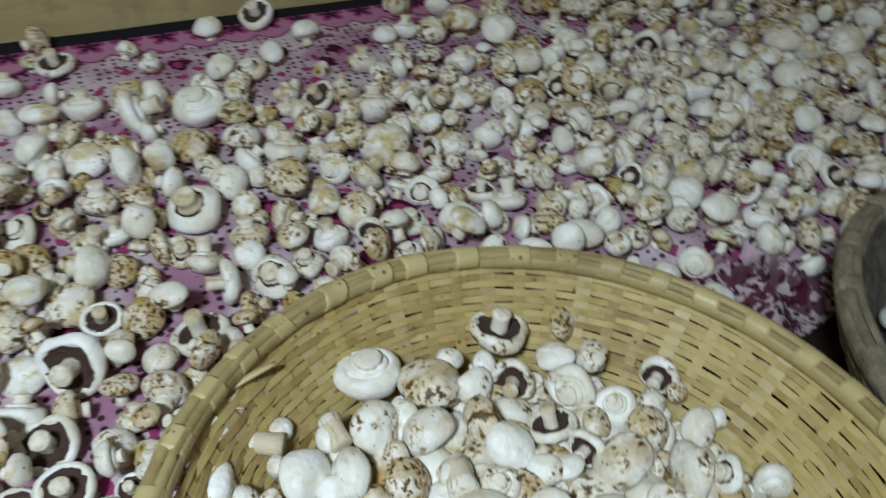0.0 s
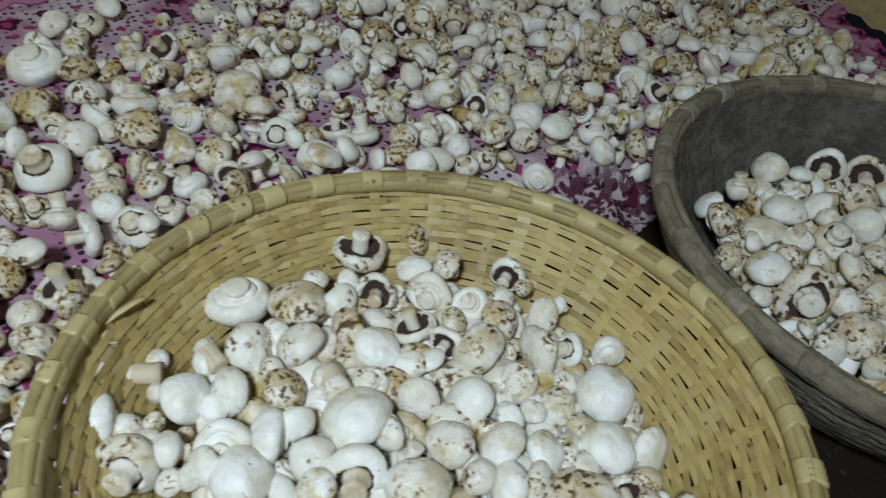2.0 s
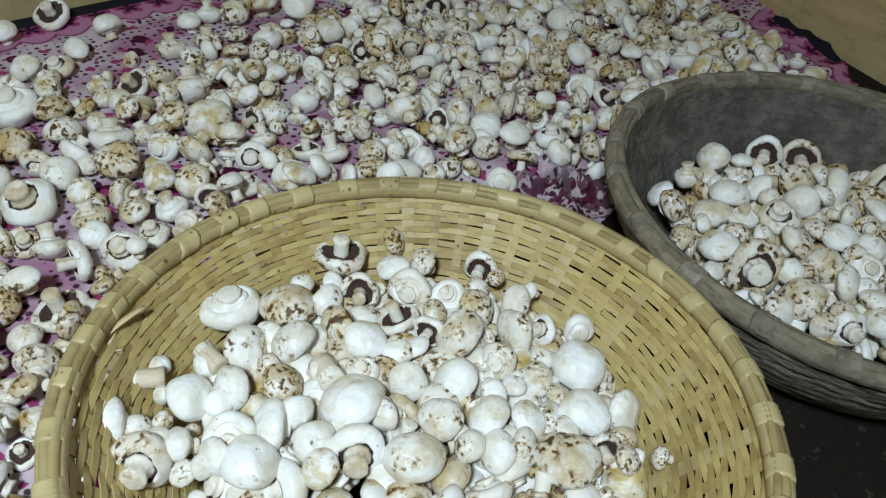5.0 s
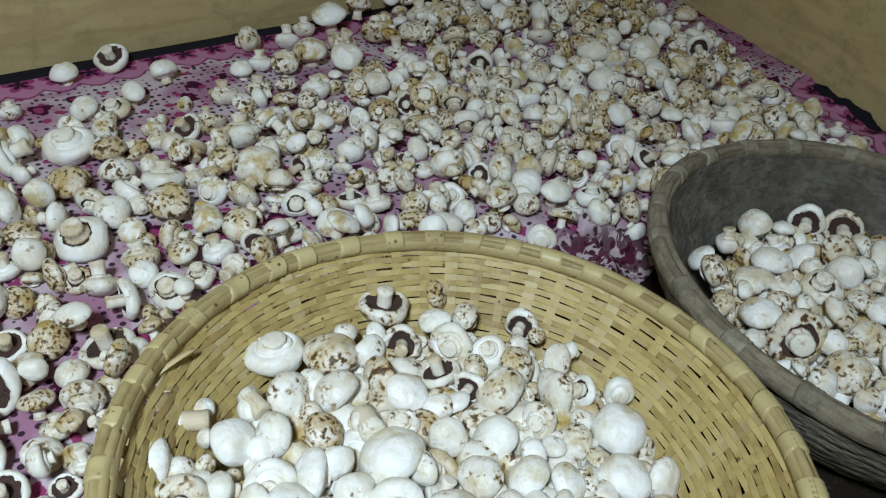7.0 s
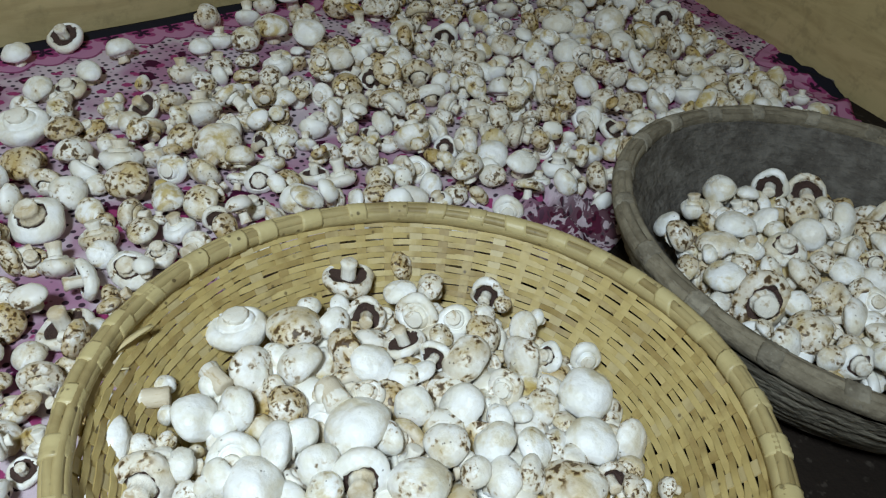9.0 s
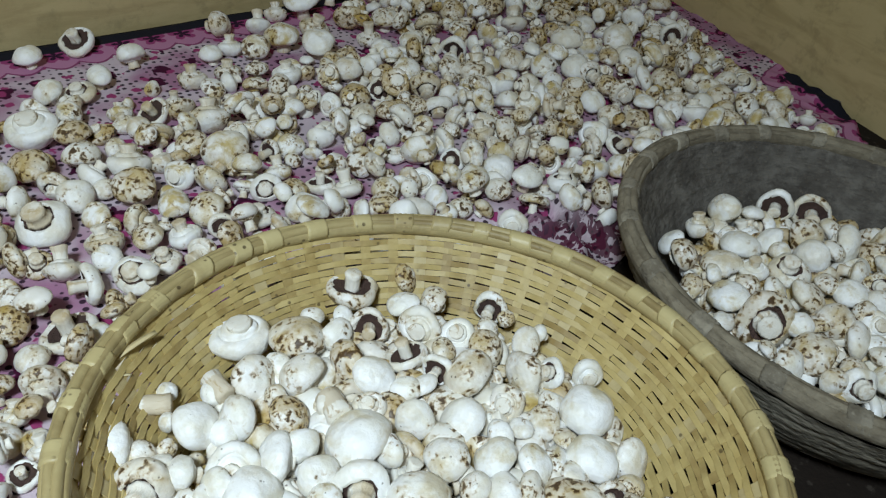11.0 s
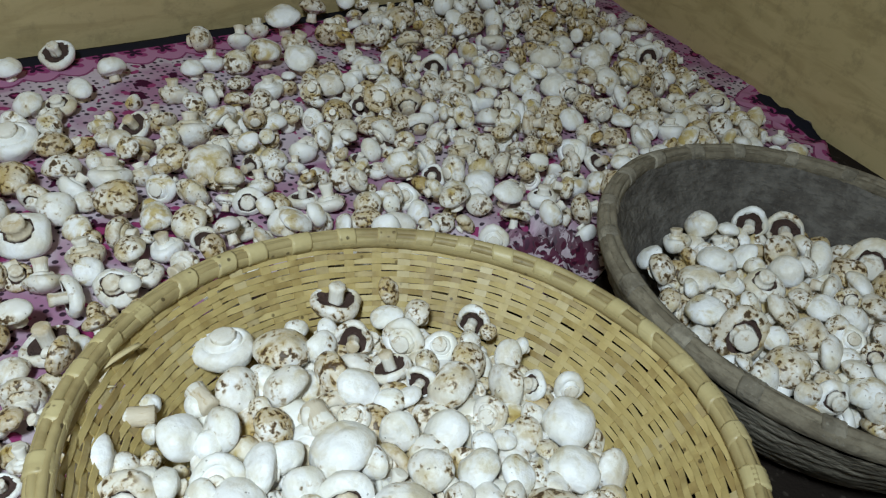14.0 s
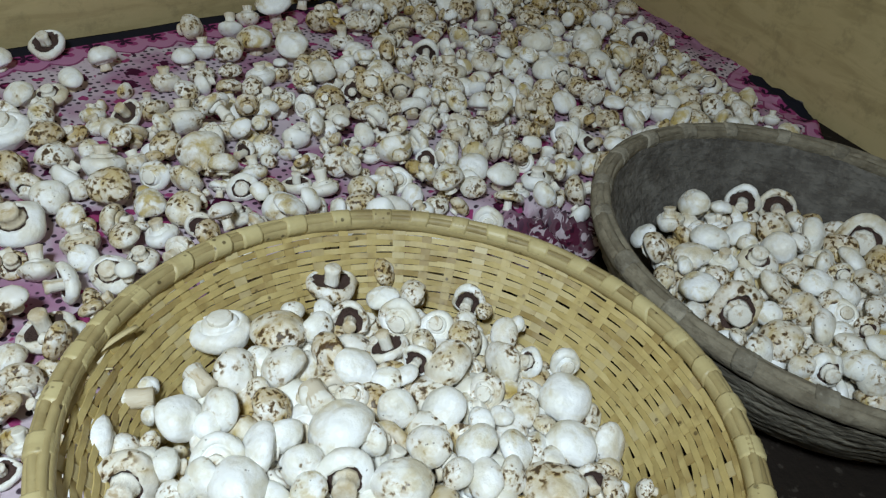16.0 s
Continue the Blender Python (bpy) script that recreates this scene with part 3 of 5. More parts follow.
def kind_cut(h, stem):
    cap = dome(h, 44) + [(0.66, -0.26), (0.60, -0.20), (0.57, -0.32), (0.50, -0.40), (0.3, -0.38)]
    st = [(0.0, -0.2), (0.38, -0.26), (0.40, -0.44), (0.43, -0.54), (0.36, -0.57), (0.0, -0.56)]
    return cap, None, st


KINDS = {
    "b": [kind_button(0.74, 0.46), kind_button(0.60, 0.68), kind_button(0.84, 0.36)],
    "o": [kind_open(0.66, 0.62), kind_open(0.56, 0.78)],
    "r": [kind_ring(0.74, 0.5), kind_ring(0.64, 0.36)],
    "c": [kind_cut(0.80, 0), kind_cut(0.64, 0)],
}
LABELS = {
    "b": ["clean white button mushroom with its stem", "white button mushroom with brown specks", "white mushroom blotched with dark brown bruises", "tan browned button mushroom", "tan mushroom covered in dark brown blotches"],
    "o": ["open white mushroom showing dark brown gills", "open mushroom with dark gills and brown specks", "bruised open mushroom with dark gills", "tan open mushroom with dark gills"],
    "r": ["white mushroom with a dark gill ring round its stem", "specked mushroom with a torn veil round its stem", "bruised mushroom with a torn veil", "tan mushroom with a torn veil"],
    "c": ["white button mushroom with its stem cut short", "specked button mushroom with cut stem", "brown-blotched button mushroom with cut stem", "tan button mushroom with cut stem", "tan cut mushroom covered in dark brown blotches"],
}
SHAPES = {}


def shape(kind, form, stain, heap=False):
    key = (kind, form, stain, heap)
    if key not in SHAPES:
        cap, gills, st = KINDS[kind][form]
        seed = 10 * form + stain * 3 + ord(kind)
        seg = 14 if heap else 24
        caps, s, g = (HEAP_CAPS[min(stain, 2)], HEAP_STEM, HEAP_GILL) if heap else (CAPS[stain], STEM, GILL)
        SHAPES[key] = [
            ("cap", mesh_of("cap", *revolve(cap, seg, seed, 0.19, 0.05 if form else -0.03, 0.13 if gills else 0.0), caps)),
            ("stem", mesh_of("stem", *revolve(st, 10, seed + 1, 0.12), s)),
        ]
        if gills:
            SHAPES[key].append(("underside", mesh_of("underside", *revolve(gills, 24, seed, 0.14), g)))
    return SHAPES[key]


def outline(kind, form):
    cap, _, st = KINDS[kind][form]
    pts = []
    for r, z in cap[::2] + st[3:]:
        for i in range(8):
            a = i * math.pi / 4
            pts.append(Vector((r * math.cos(a), r * math.sin(a), z)))
    return pts


OUTLINES = {(k, f): outline(k, f) for k in KINDS for f in range(len(KINDS[k]))}
PLACED = []  # x, y, z, radius of every mushroom so far
HEAP = []    # those too many to pick apart


def turn_to(axis, spin):
    """A turn that brings the crown (z) to point along axis."""
    q = Vector((0, 0, 1)).rotation_difference(Vector(axis).normalized())
    return (q.to_matrix() @ Matrix.Rotation(spin, 3, "Z"))


def mushroom(x, y, z, radius, crown, kind="b", stain=0, rest=None, group="mushrooms on the cloth", heap=False):
    """crown: the way its crown points. rest: height of what it lies on, where it is to be let down on that."""
    rng = random.Random(int(x * 9973) + int(y * 7919) * 13 + int(radius * 1e5))
    form = rng.randrange(len(KINDS[kind]))
    turn = turn_to(crown, rng.uniform(0, 6.28))
    fat = Matrix.Diagonal((rng.uniform(0.93, 1.08), rng.uniform(0.93, 1.08), rng.uniform(0.9, 1.1)))
    full = turn @ fat
    if rest is not None:
        z = rest - min((full @ p).z for p in OUTLINES[kind, form]) * radius - 0.0015
    PLACED.append((x, y, z, radius))
    m = Matrix.Translation((x, y, z)) @ (full * radius).to_4x4()
    if heap:
        HEAP.append((kind, form, stain, m))
        return
    thing = new("mushroom")
    thing.matrix_world = Matrix.Translation((x, y, z)) @ (turn * radius).to_4x4()
    tagged(thing, LABELS[kind][stain], "mushroom", group)
    for name, me in shape(kind, form, stain):
        part(name, me, thing)


def some_crown(rng, up=0.45, down=0.25):
    u = rng.random()
    a = rng.uniform(0, 6.28)
    if u < up:
        e = rng.uniform(0.5, 1.4)
    elif u < up + down:
        e = -rng.uniform(0.5, 1.4)
    else:
        e = rng.uniform(-0.4, 0.4)
    return (math.cos(a) * math.cos(e), math.sin(a) * math.cos(e), math.sin(e))


def clear(x, y, z, radius, share):
    return all((x - a) ** 2 + (y - b) ** 2 + (z - c) ** 2 > (share * (radius + r)) ** 2 for a, b, c, r in PLACED)


def on_cloth(x, y, radius, crown, kind, stain):
    mushroom(x, y, 0, radius, crown, kind, stain, cloth_height(x, y))


def in_bamboo(x, y, z, radius, crown, kind, stain):
    mushroom(x, y, z, radius, crown, kind, stain, group="mushrooms in the bamboo basket")


def in_clay(x, y, z, radius, crown, kind, stain):
    mushroom(x, y, z, radius, crown, kind, stain, group="mushrooms in the clay basket")


in_bamboo(-0.013, 0.381, 0.081, 0.0264, (0.09, -0.10, -0.99), "c", 0)
in_bamboo(0.035, 0.368, 0.084, 0.0237, (0.05, 0.18, 0.98), "b", 2)
in_bamboo(0.048, 0.396, 0.083, 0.0104, (0.12, 0.09, 0.99), "b", 0)
in_bamboo(0.089, 0.432, 0.081, 0.0243, (-0.02, -0.14, -0.99), "o", 0)
in_bamboo(0.096, 0.376, 0.085, 0.0181, (0.22, 0.92, -0.31), "o", 1)
in_bamboo(0.072, 0.335, 0.087, 0.0200, (-0.89, -0.34, 0.30), "c", 4)
in_bamboo(-0.004, 0.329, 0.085, 0.0204, (0.43, -0.29, 0.86), "c", 0)
in_bamboo(0.033, 0.325, 0.086, 0.0203, (-0.60, 0.24, 0.76), "c", 1)
in_bamboo(0.091, 0.316, 0.088, 0.0186, (0.27, -0.32, 0.91), "b", 0)
in_bamboo(-0.048, 0.288, 0.083, 0.0196, (0.62, -0.16, 0.77), "c", 0)
in_bamboo(-0.017, 0.290, 0.085, 0.0201, (-0.86, -0.23, 0.46), "c", 0)
in_bamboo(0.020, 0.284, 0.087, 0.0167, (0.60, -0.13, 0.79), "b", 2)
in_bamboo(0.052, 0.292, 0.088, 0.0142, (0.68, -0.46, 0.58), "b", 0)
in_bamboo(0.081, 0.286, 0.089, 0.0141, (0.19, 0.29, -0.94), "c", 0)
in_bamboo(0.069, 0.255, 0.089, 0.0268, (-0.38, 0.22, 0.90), "b", 1)
in_bamboo(0.010, 0.249, 0.087, 0.0202, (-0.96, 0.05, 0.28), "c", 0)
in_bamboo(0.026, 0.257, 0.088, 0.0144, (0.23, -0.96, 0.14), "b", 0)
in_bamboo(0.036, 0.229, 0.089, 0.0165, (0.21, -0.89, 0.41), "b", 0)
in_bamboo(-0.022, 0.245, 0.086, 0.0194, (0.07, 0.88, -0.46), "c", 0)
in_bamboo(-0.055, 0.247, 0.083, 0.0146, (-0.92, -0.05, 0.39), "b", 1)
in_bamboo(-0.102, 0.272, 0.080, 0.0217, (-0.95, -0.10, 0.29), "b", 0)
in_bamboo(-0.085, 0.268, 0.080, 0.0124, (0.38, -0.32, 0.87), "b", 1)
in_bamboo(-0.081, 0.239, 0.081, 0.0229, (0.27, 0.93, -0.25), "r", 0)
in_bamboo(-0.009, 0.221, 0.086, 0.0214, (0.20, 0.08, 0.98), "c", 0)
in_bamboo(0.065, 0.213, 0.089, 0.0221, (0.27, 0.93, -0.25), "r", 0)
in_bamboo(0.038, 0.207, 0.088, 0.0144, (-0.61, -0.08, 0.79), "b", 2)
in_bamboo(-0.053, 0.224, 0.083, 0.0102, (-0.40, -0.16, 0.90), "c", 0)
in_bamboo(-0.070, 0.326, 0.080, 0.0091, (0.23, -0.00, 0.97), "b", 1)
in_bamboo(-0.067, 0.296, 0.081, 0.0088, (-0.96, -0.11, 0.26), "b", 1)
in_bamboo(-0.067, 0.271, 0.082, 0.0081, (0.68, -0.59, 0.43), "b", 2)
in_bamboo(-0.036, 0.317, 0.083, 0.0095, (-0.45, -0.62, 0.64), "b", 0)
in_bamboo(-0.040, 0.226, 0.084, 0.0102, (0.69, -0.42, 0.59), "b", 0)
in_bamboo(-0.031, 0.232, 0.085, 0.0153, (-0.82, -0.47, 0.33), "c", 0)
in_bamboo(0.015, 0.342, 0.085, 0.0115, (-0.42, -0.25, 0.87), "b", 0)
in_bamboo(0.067, 0.370, 0.085, 0.0155, (0.45, -0.69, 0.56), "b", 0)
in_bamboo(-0.027, 0.277, 0.085, 0.0113, (0.13, -0.65, 0.74), "c", 0)
in_bamboo(-0.072, 0.254, 0.082, 0.0119, (-0.24, 0.17, 0.96), "c", 0)
in_bamboo(0.074, 0.390, 0.084, 0.0122, (0.76, -0.17, 0.63), "b", 1)
in_bamboo(0.012, 0.307, 0.086, 0.0099, (-0.33, -0.73, 0.60), "c", 1)
in_bamboo(0.142, 0.445, 0.080, 0.0151, (0.68, -0.32, 0.66), "b", 2)
in_bamboo(0.132, 0.406, 0.083, 0.0151, (-0.29, 0.06, 0.95), "b", 1)
in_bamboo(0.162, 0.408, 0.082, 0.0143, (-0.68, 0.16, 0.72), "b", 0)
in_bamboo(0.140, 0.372, 0.085, 0.0194, (0.46, 0.83, -0.32), "c", 0)
in_bamboo(0.172, 0.361, 0.085, 0.0158, (0.28, 0.50, -0.82), "c", 0)
in_bamboo(0.213, 0.393, 0.082, 0.0166, (0.54, 0.84, -0.08), "o", 2)
in_bamboo(0.202, 0.366, 0.084, 0.0111, (0.39, -0.20, 0.90), "b", 0)
in_bamboo(0.225, 0.379, 0.082, 0.0082, (-0.04, -0.72, 0.69), "b", 2)
in_bamboo(0.192, 0.338, 0.086, 0.0173, (0.45, -0.44, 0.78), "b", 2)
in_bamboo(0.233, 0.345, 0.084, 0.0142, (-0.21, -0.57, 0.80), "b", 0)
in_bamboo(0.249, 0.355, 0.083, 0.0091, (-0.85, 0.10, 0.51), "b", 0)
in_bamboo(0.218, 0.307, 0.086, 0.0206, (-0.95, -0.14, 0.26), "b", 1)
in_bamboo(0.243, 0.307, 0.085, 0.0131, (0.87, 0.16, -0.47), "r", 1)
in_bamboo(0.122, 0.337, 0.087, 0.0186, (0.37, -0.21, -0.91), "o", 0)
in_bamboo(0.144, 0.318, 0.088, 0.0143, (0.63, 0.76, -0.14), "o", 0)
in_bamboo(0.169, 0.308, 0.088, 0.0229, (-0.63, 0.26, 0.73), "b", 1)
in_bamboo(0.276, 0.303, 0.083, 0.0152, (0.16, 0.98, -0.15), "c", 0)
in_bamboo(0.257, 0.261, 0.085, 0.0237, (0.01, -0.02, 1.00), "c", 1)
in_bamboo(0.192, 0.276, 0.088, 0.0157, (0.63, 0.58, -0.52), "c", 0)
in_bamboo(0.217, 0.254, 0.088, 0.0145, (-0.69, -0.23, 0.69), "b", 1)
in_bamboo(0.152, 0.263, 0.089, 0.0201, (-0.66, -0.07, 0.74), "c", 0)
in_bamboo(0.114, 0.269, 0.090, 0.0172, (-0.30, -0.89, 0.35), "c", 0)
in_bamboo(0.131, 0.228, 0.090, 0.0187, (-0.64, 0.07, 0.76), "b", 1)
in_bamboo(0.168, 0.224, 0.089, 0.0174, (-0.45, 0.36, 0.82), "b", 1)
in_bamboo(0.196, 0.216, 0.089, 0.0160, (0.58, -0.23, 0.78), "b", 2)
in_bamboo(0.214, 0.219, 0.088, 0.0114, (0.48, -0.22, 0.85), "b", 2)
in_bamboo(0.244, 0.215, 0.086, 0.0209, (0.15, -0.03, 0.99), "c", 1)
in_bamboo(0.276, 0.213, 0.084, 0.0180, (0.34, -0.82, 0.45), "b", 0)
in_bamboo(0.165, 0.195, 0.089, 0.0159, (-0.61, -0.07, 0.79), "b", 0)
in_bamboo(0.185, 0.194, 0.089, 0.0151, (0.68, -0.53, 0.50), "c", 0)
in_bamboo(0.213, 0.179, 0.087, 0.0240, (-0.24, 0.17, 0.96), "b", 1)
in_bamboo(0.244, 0.183, 0.086, 0.0139, (0.07, 0.96, -0.27), "o", 1)
in_bamboo(0.258, 0.171, 0.085, 0.0129, (0.71, -0.26, 0.65), "b", 1)
in_bamboo(0.287, 0.169, 0.083, 0.0094, (-0.95, 0.29, 0.12), "b", 0)
in_bamboo(0.103, 0.199, 0.090, 0.0221, (-0.20, 0.16, 0.97), "b", 1)
in_bamboo(0.146, 0.202, 0.090, 0.0123, (-0.36, 0.04, 0.93), "b", 0)
in_bamboo(0.091, 0.241, 0.090, 0.0135, (-0.88, -0.24, 0.41), "b", 0)
in_bamboo(0.128, 0.302, 0.089, 0.0118, (-0.36, 0.22, 0.91), "b", 0)
in_bamboo(0.114, 0.299, 0.089, 0.0122, (-0.24, -0.48, 0.84), "b", 0)
in_bamboo(0.178, 0.246, 0.089, 0.0114, (-0.78, -0.51, 0.36), "b", 0)
in_bamboo(0.196, 0.249, 0.089, 0.0104, (-0.27, 0.17, 0.95), "b", 0)
in_bamboo(0.229, 0.236, 0.087, 0.0105, (0.28, 0.11, 0.95), "b", 1)
in_bamboo(0.155, 0.342, 0.087, 0.0118, (0.28, -0.02, 0.96), "b", 1)
in_bamboo(0.229, 0.274, 0.087, 0.0103, (-0.79, -0.47, 0.40), "c", 0)
in_bamboo(0.224, 0.203, 0.087, 0.0129, (0.43, -0.16, 0.89), "c", 0)
in_bamboo(0.264, 0.189, 0.085, 0.0110, (-0.08, 0.02, 1.00), "b", 1)
in_clay(0.496, 0.505, 0.085, 0.0176, (0.15, -0.37, -0.92), "b", 1)
in_clay(0.545, 0.531, 0.086, 0.0201, (-0.57, 0.11, 0.82), "b", 1)
in_clay(0.448, 0.456, 0.083, 0.0195, (0.60, -0.34, 0.72), "c", 1)
in_clay(0.449, 0.480, 0.081, 0.0161, (-0.84, 0.21, 0.51), "b", 0)
in_clay(0.572, 0.517, 0.089, 0.0143, (0.14, 0.30, 0.94), "b", 1)
in_clay(0.613, 0.530, 0.088, 0.0218, (0.64, 0.77, 0.01), "o", 0)
in_clay(0.650, 0.511, 0.089, 0.0247, (0.56, 0.81, -0.14), "o", 0)
in_clay(0.516, 0.453, 0.091, 0.0218, (0.15, 0.28, 0.95), "c", 1)
in_clay(0.480, 0.431, 0.089, 0.0202, (-0.26, -0.10, 0.96), "b", 1)
in_clay(0.508, 0.415, 0.093, 0.0158, (0.14, -0.04, -0.99), "b", 0)
in_clay(0.545, 0.408, 0.096, 0.0215, (0.21, 0.23, -0.95), "r", 1)
in_clay(0.605, 0.462, 0.095, 0.0216, (0.06, -0.78, 0.62), "b", 1)
in_clay(0.646, 0.445, 0.096, 0.0236, (0.61, -0.72, 0.34), "c", 0)
in_clay(0.672, 0.422, 0.095, 0.0187, (-0.68, -0.28, 0.68), "b", 2)
in_clay(0.718, 0.438, 0.091, 0.0310, (0.57, 0.78, -0.25), "r", 1)
in_clay(0.460, 0.382, 0.087, 0.0207, (-0.24, 0.23, 0.94), "b", 2)
in_clay(0.479, 0.344, 0.089, 0.0289, (0.34, 0.88, -0.32), "r", 1)
in_clay(0.508, 0.379, 0.093, 0.0162, (0.62, -0.50, 0.60), "c", 1)
in_clay(0.540, 0.365, 0.096, 0.0194, (0.39, -0.27, 0.88), "b", 1)
in_clay(0.589, 0.364, 0.098, 0.0170, (-0.28, 0.02, 0.96), "b", 2)
in_clay(0.632, 0.374, 0.098, 0.0144, (0.30, 0.85, -0.43), "r", 2)
in_clay(0.655, 0.357, 0.097, 0.0194, (0.32, 0.05, 0.94), "b", 0)
in_clay(0.547, 0.328, 0.095, 0.0205, (-0.19, -0.80, 0.57), "b", 1)
in_clay(0.555, 0.305, 0.094, 0.0196, (0.53, -0.65, 0.55), "b", 0)
in_clay(0.589, 0.318, 0.096, 0.0165, (0.28, 0.62, -0.74), "c", 1)
in_clay(0.498, 0.295, 0.089, 0.0215, (-0.61, -0.07, 0.79), "b", 2)
in_clay(0.521, 0.299, 0.091, 0.0078, (-0.06, -0.51, 0.86), "b", 3)
in_clay(0.529, 0.272, 0.089, 0.0147, (0.16, -0.11, 0.98), "b", 1)
in_clay(0.568, 0.279, 0.092, 0.0181, (0.46, 0.08, 0.88), "c", 0)
in_clay(0.525, 0.257, 0.087, 0.0180, (0.30, 0.90, -0.33), "r", 1)
in_clay(0.561, 0.256, 0.089, 0.0186, (-0.36, 0.19, 0.91), "b", 2)
in_clay(0.602, 0.273, 0.092, 0.0156, (0.05, -0.12, 0.99), "b", 1)
in_clay(0.638, 0.321, 0.096, 0.0165, (0.04, -0.53, 0.85), "b", 0)
in_clay(0.574, 0.380, 0.097, 0.0139, (0.16, -0.06, 0.99), "b", 1)
in_clay(0.557, 0.460, 0.094, 0.0161, (-0.79, 0.22, 0.58), "b", 0)
in_clay(0.556, 0.440, 0.095, 0.0119, (-0.44, 0.08, 0.89), "b", 1)
in_clay(0.509, 0.331, 0.092, 0.0135, (-0.73, -0.31, 0.61), "b", 1)
in_clay(0.587, 0.424, 0.097, 0.0200, (-0.98, -0.21, 0.05), "b", 0)
in_clay(0.433, 0.404, 0.083, 0.0143, (-0.84, 0.23, 0.50), "b", 1)
in_clay(0.463, 0.418, 0.087, 0.0117, (0.62, -0.50, 0.61), "b", 1)
in_clay(0.440, 0.352, 0.084, 0.0124, (0.26, -0.05, 0.97), "b", 0)
in_clay(0.471, 0.291, 0.085, 0.0169, (0.25, -0.86, 0.45), "b", 0)
in_clay(0.463, 0.311, 0.085, 0.0109, (0.41, -0.15, 0.90), "b", 0)
in_clay(0.623, 0.394, 0.098, 0.0169, (0.58, -0.75, 0.33), "b", 1)
in_clay(0.667, 0.397, 0.096, 0.0184, (0.45, -0.14, 0.88), "b", 1)
in_clay(0.644, 0.472, 0.094, 0.0154, (0.62, -0.21, 0.75), "b", 1)
in_clay(0.601, 0.296, 0.094, 0.0135, (0.39, 0.87, -0.29), "r", 1)
in_clay(0.565, 0.239, 0.087, 0.0163, (-0.77, -0.63, 0.11), "b", 0)
in_clay(0.614, 0.346, 0.097, 0.0156, (-0.55, -0.70, 0.46), "b", 0)
in_clay(0.710, 0.397, 0.093, 0.0181, (-0.81, -0.03, 0.59), "b", 2)
in_clay(0.504, 0.267, 0.086, 0.0137, (-0.03, -0.86, 0.52), "b", 1)
in_clay(0.527, 0.330, 0.093, 0.0130, (-0.32, 0.24, 0.92), "b", 1)
in_clay(0.488, 0.393, 0.091, 0.0132, (-0.08, -0.18, 0.98), "c", 1)
in_clay(0.585, 0.334, 0.097, 0.0136, (-0.87, -0.34, 0.36), "b", 1)
in_clay(0.570, 0.296, 0.094, 0.0124, (-0.13, 0.09, 0.99), "b", 1)
in_clay(0.619, 0.431, 0.097, 0.0148, (0.59, -0.15, 0.79), "b", 1)
on_cloth(-0.023, 0.760, 0.0282, (-0.19, -0.32, 0.93), "b", 3)
on_cloth(-0.123, 0.675, 0.0249, (-0.31, -0.39, 0.87), "b", 2)
on_cloth(-0.212, 0.624, 0.0295, (0.24, 0.31, -0.92), "r", 0)
on_cloth(-0.240, 0.725, 0.0238, (-0.29, -0.29, 0.91), "b", 2)
on_cloth(-0.253, 0.817, 0.0320, (0.17, 0.21, -0.96), "c", 1)
on_cloth(-0.190, 0.762, 0.0221, (-0.02, 0.36, 0.93), "b", 0)
on_cloth(-0.135, 0.739, 0.0264, (-0.01, -0.46, -0.89), "b", 0)
on_cloth(-0.186, 0.676, 0.0212, (0.11, -0.44, 0.89), "b", 0)
on_cloth(-0.081, 0.657, 0.0192, (-0.14, -0.08, 0.99), "b", 3)
on_cloth(-0.045, 0.638, 0.0207, (-0.42, -0.44, 0.79), "b", 2)
on_cloth(-0.027, 0.611, 0.0177, (-0.05, 0.99, -0.14), "o", 0)
on_cloth(0.012, 0.638, 0.0207, (0.08, -0.14, -0.99), "r", 0)
on_cloth(0.066, 0.881, 0.0201, (-0.12, -0.00, 0.99), "b", 3)
on_cloth(-0.017, 1.008, 0.0213, (0.04, -0.27, -0.96), "r", 0)
on_cloth(-0.069, 0.980, 0.0225, (0.04, -0.27, -0.96), "b", 0)
on_cloth(-0.157, 1.043, 0.0220, (-0.23, 0.32, 0.92), "b", 0)
on_cloth(-0.193, 0.973, 0.0183, (0.05, -0.20, 0.98), "b", 0)
on_cloth(-0.216, 0.933, 0.0221, (0.17, 0.21, -0.96), "r", 1)
on_cloth(-0.237, 1.091, 0.0268, (0.20, 0.38, -0.90), "o", 0)
on_cloth(-0.251, 0.924, 0.0204, (-0.47, -0.21, 0.86), "b", 1)
on_cloth(-0.115, 0.874, 0.0220, (0.42, 0.44, -0.79), "o", 1)
on_cloth(0.028, 1.079, 0.0233, (-0.11, -0.44, 0.89), "b", 4)
on_cloth(0.070, 1.113, 0.0287, (-0.12, -0.00, 0.99), "b", 3)
on_cloth(-0.031, 1.163, 0.0239, (0.83, -0.40, 0.38), "b", 1)
on_cloth(0.026, 1.001, 0.0177, (-0.08, 0.14, 0.99), "b", 0)
on_cloth(0.069, 0.995, 0.0229, (0.08, -0.14, -0.99), "b", 0)
on_cloth(-0.065, 0.780, 0.0206, (-0.38, -0.24, 0.89), "b", 2)
on_cloth(0.032, 0.771, 0.0175, (0.73, 0.68, -0.07), "o", 0)
on_cloth(0.023, 0.687, 0.0190, (0.17, 0.92, -0.35), "r", 0)
on_cloth(-0.151, 0.850, 0.0166, (0.32, -0.05, -0.95), "b", 1)
on_cloth(-0.132, 0.837, 0.0172, (0.15, -0.30, 0.94), "b", 1)
on_cloth(-0.090, 0.916, 0.0150, (0.08, -0.14, -0.99), "b", 1)
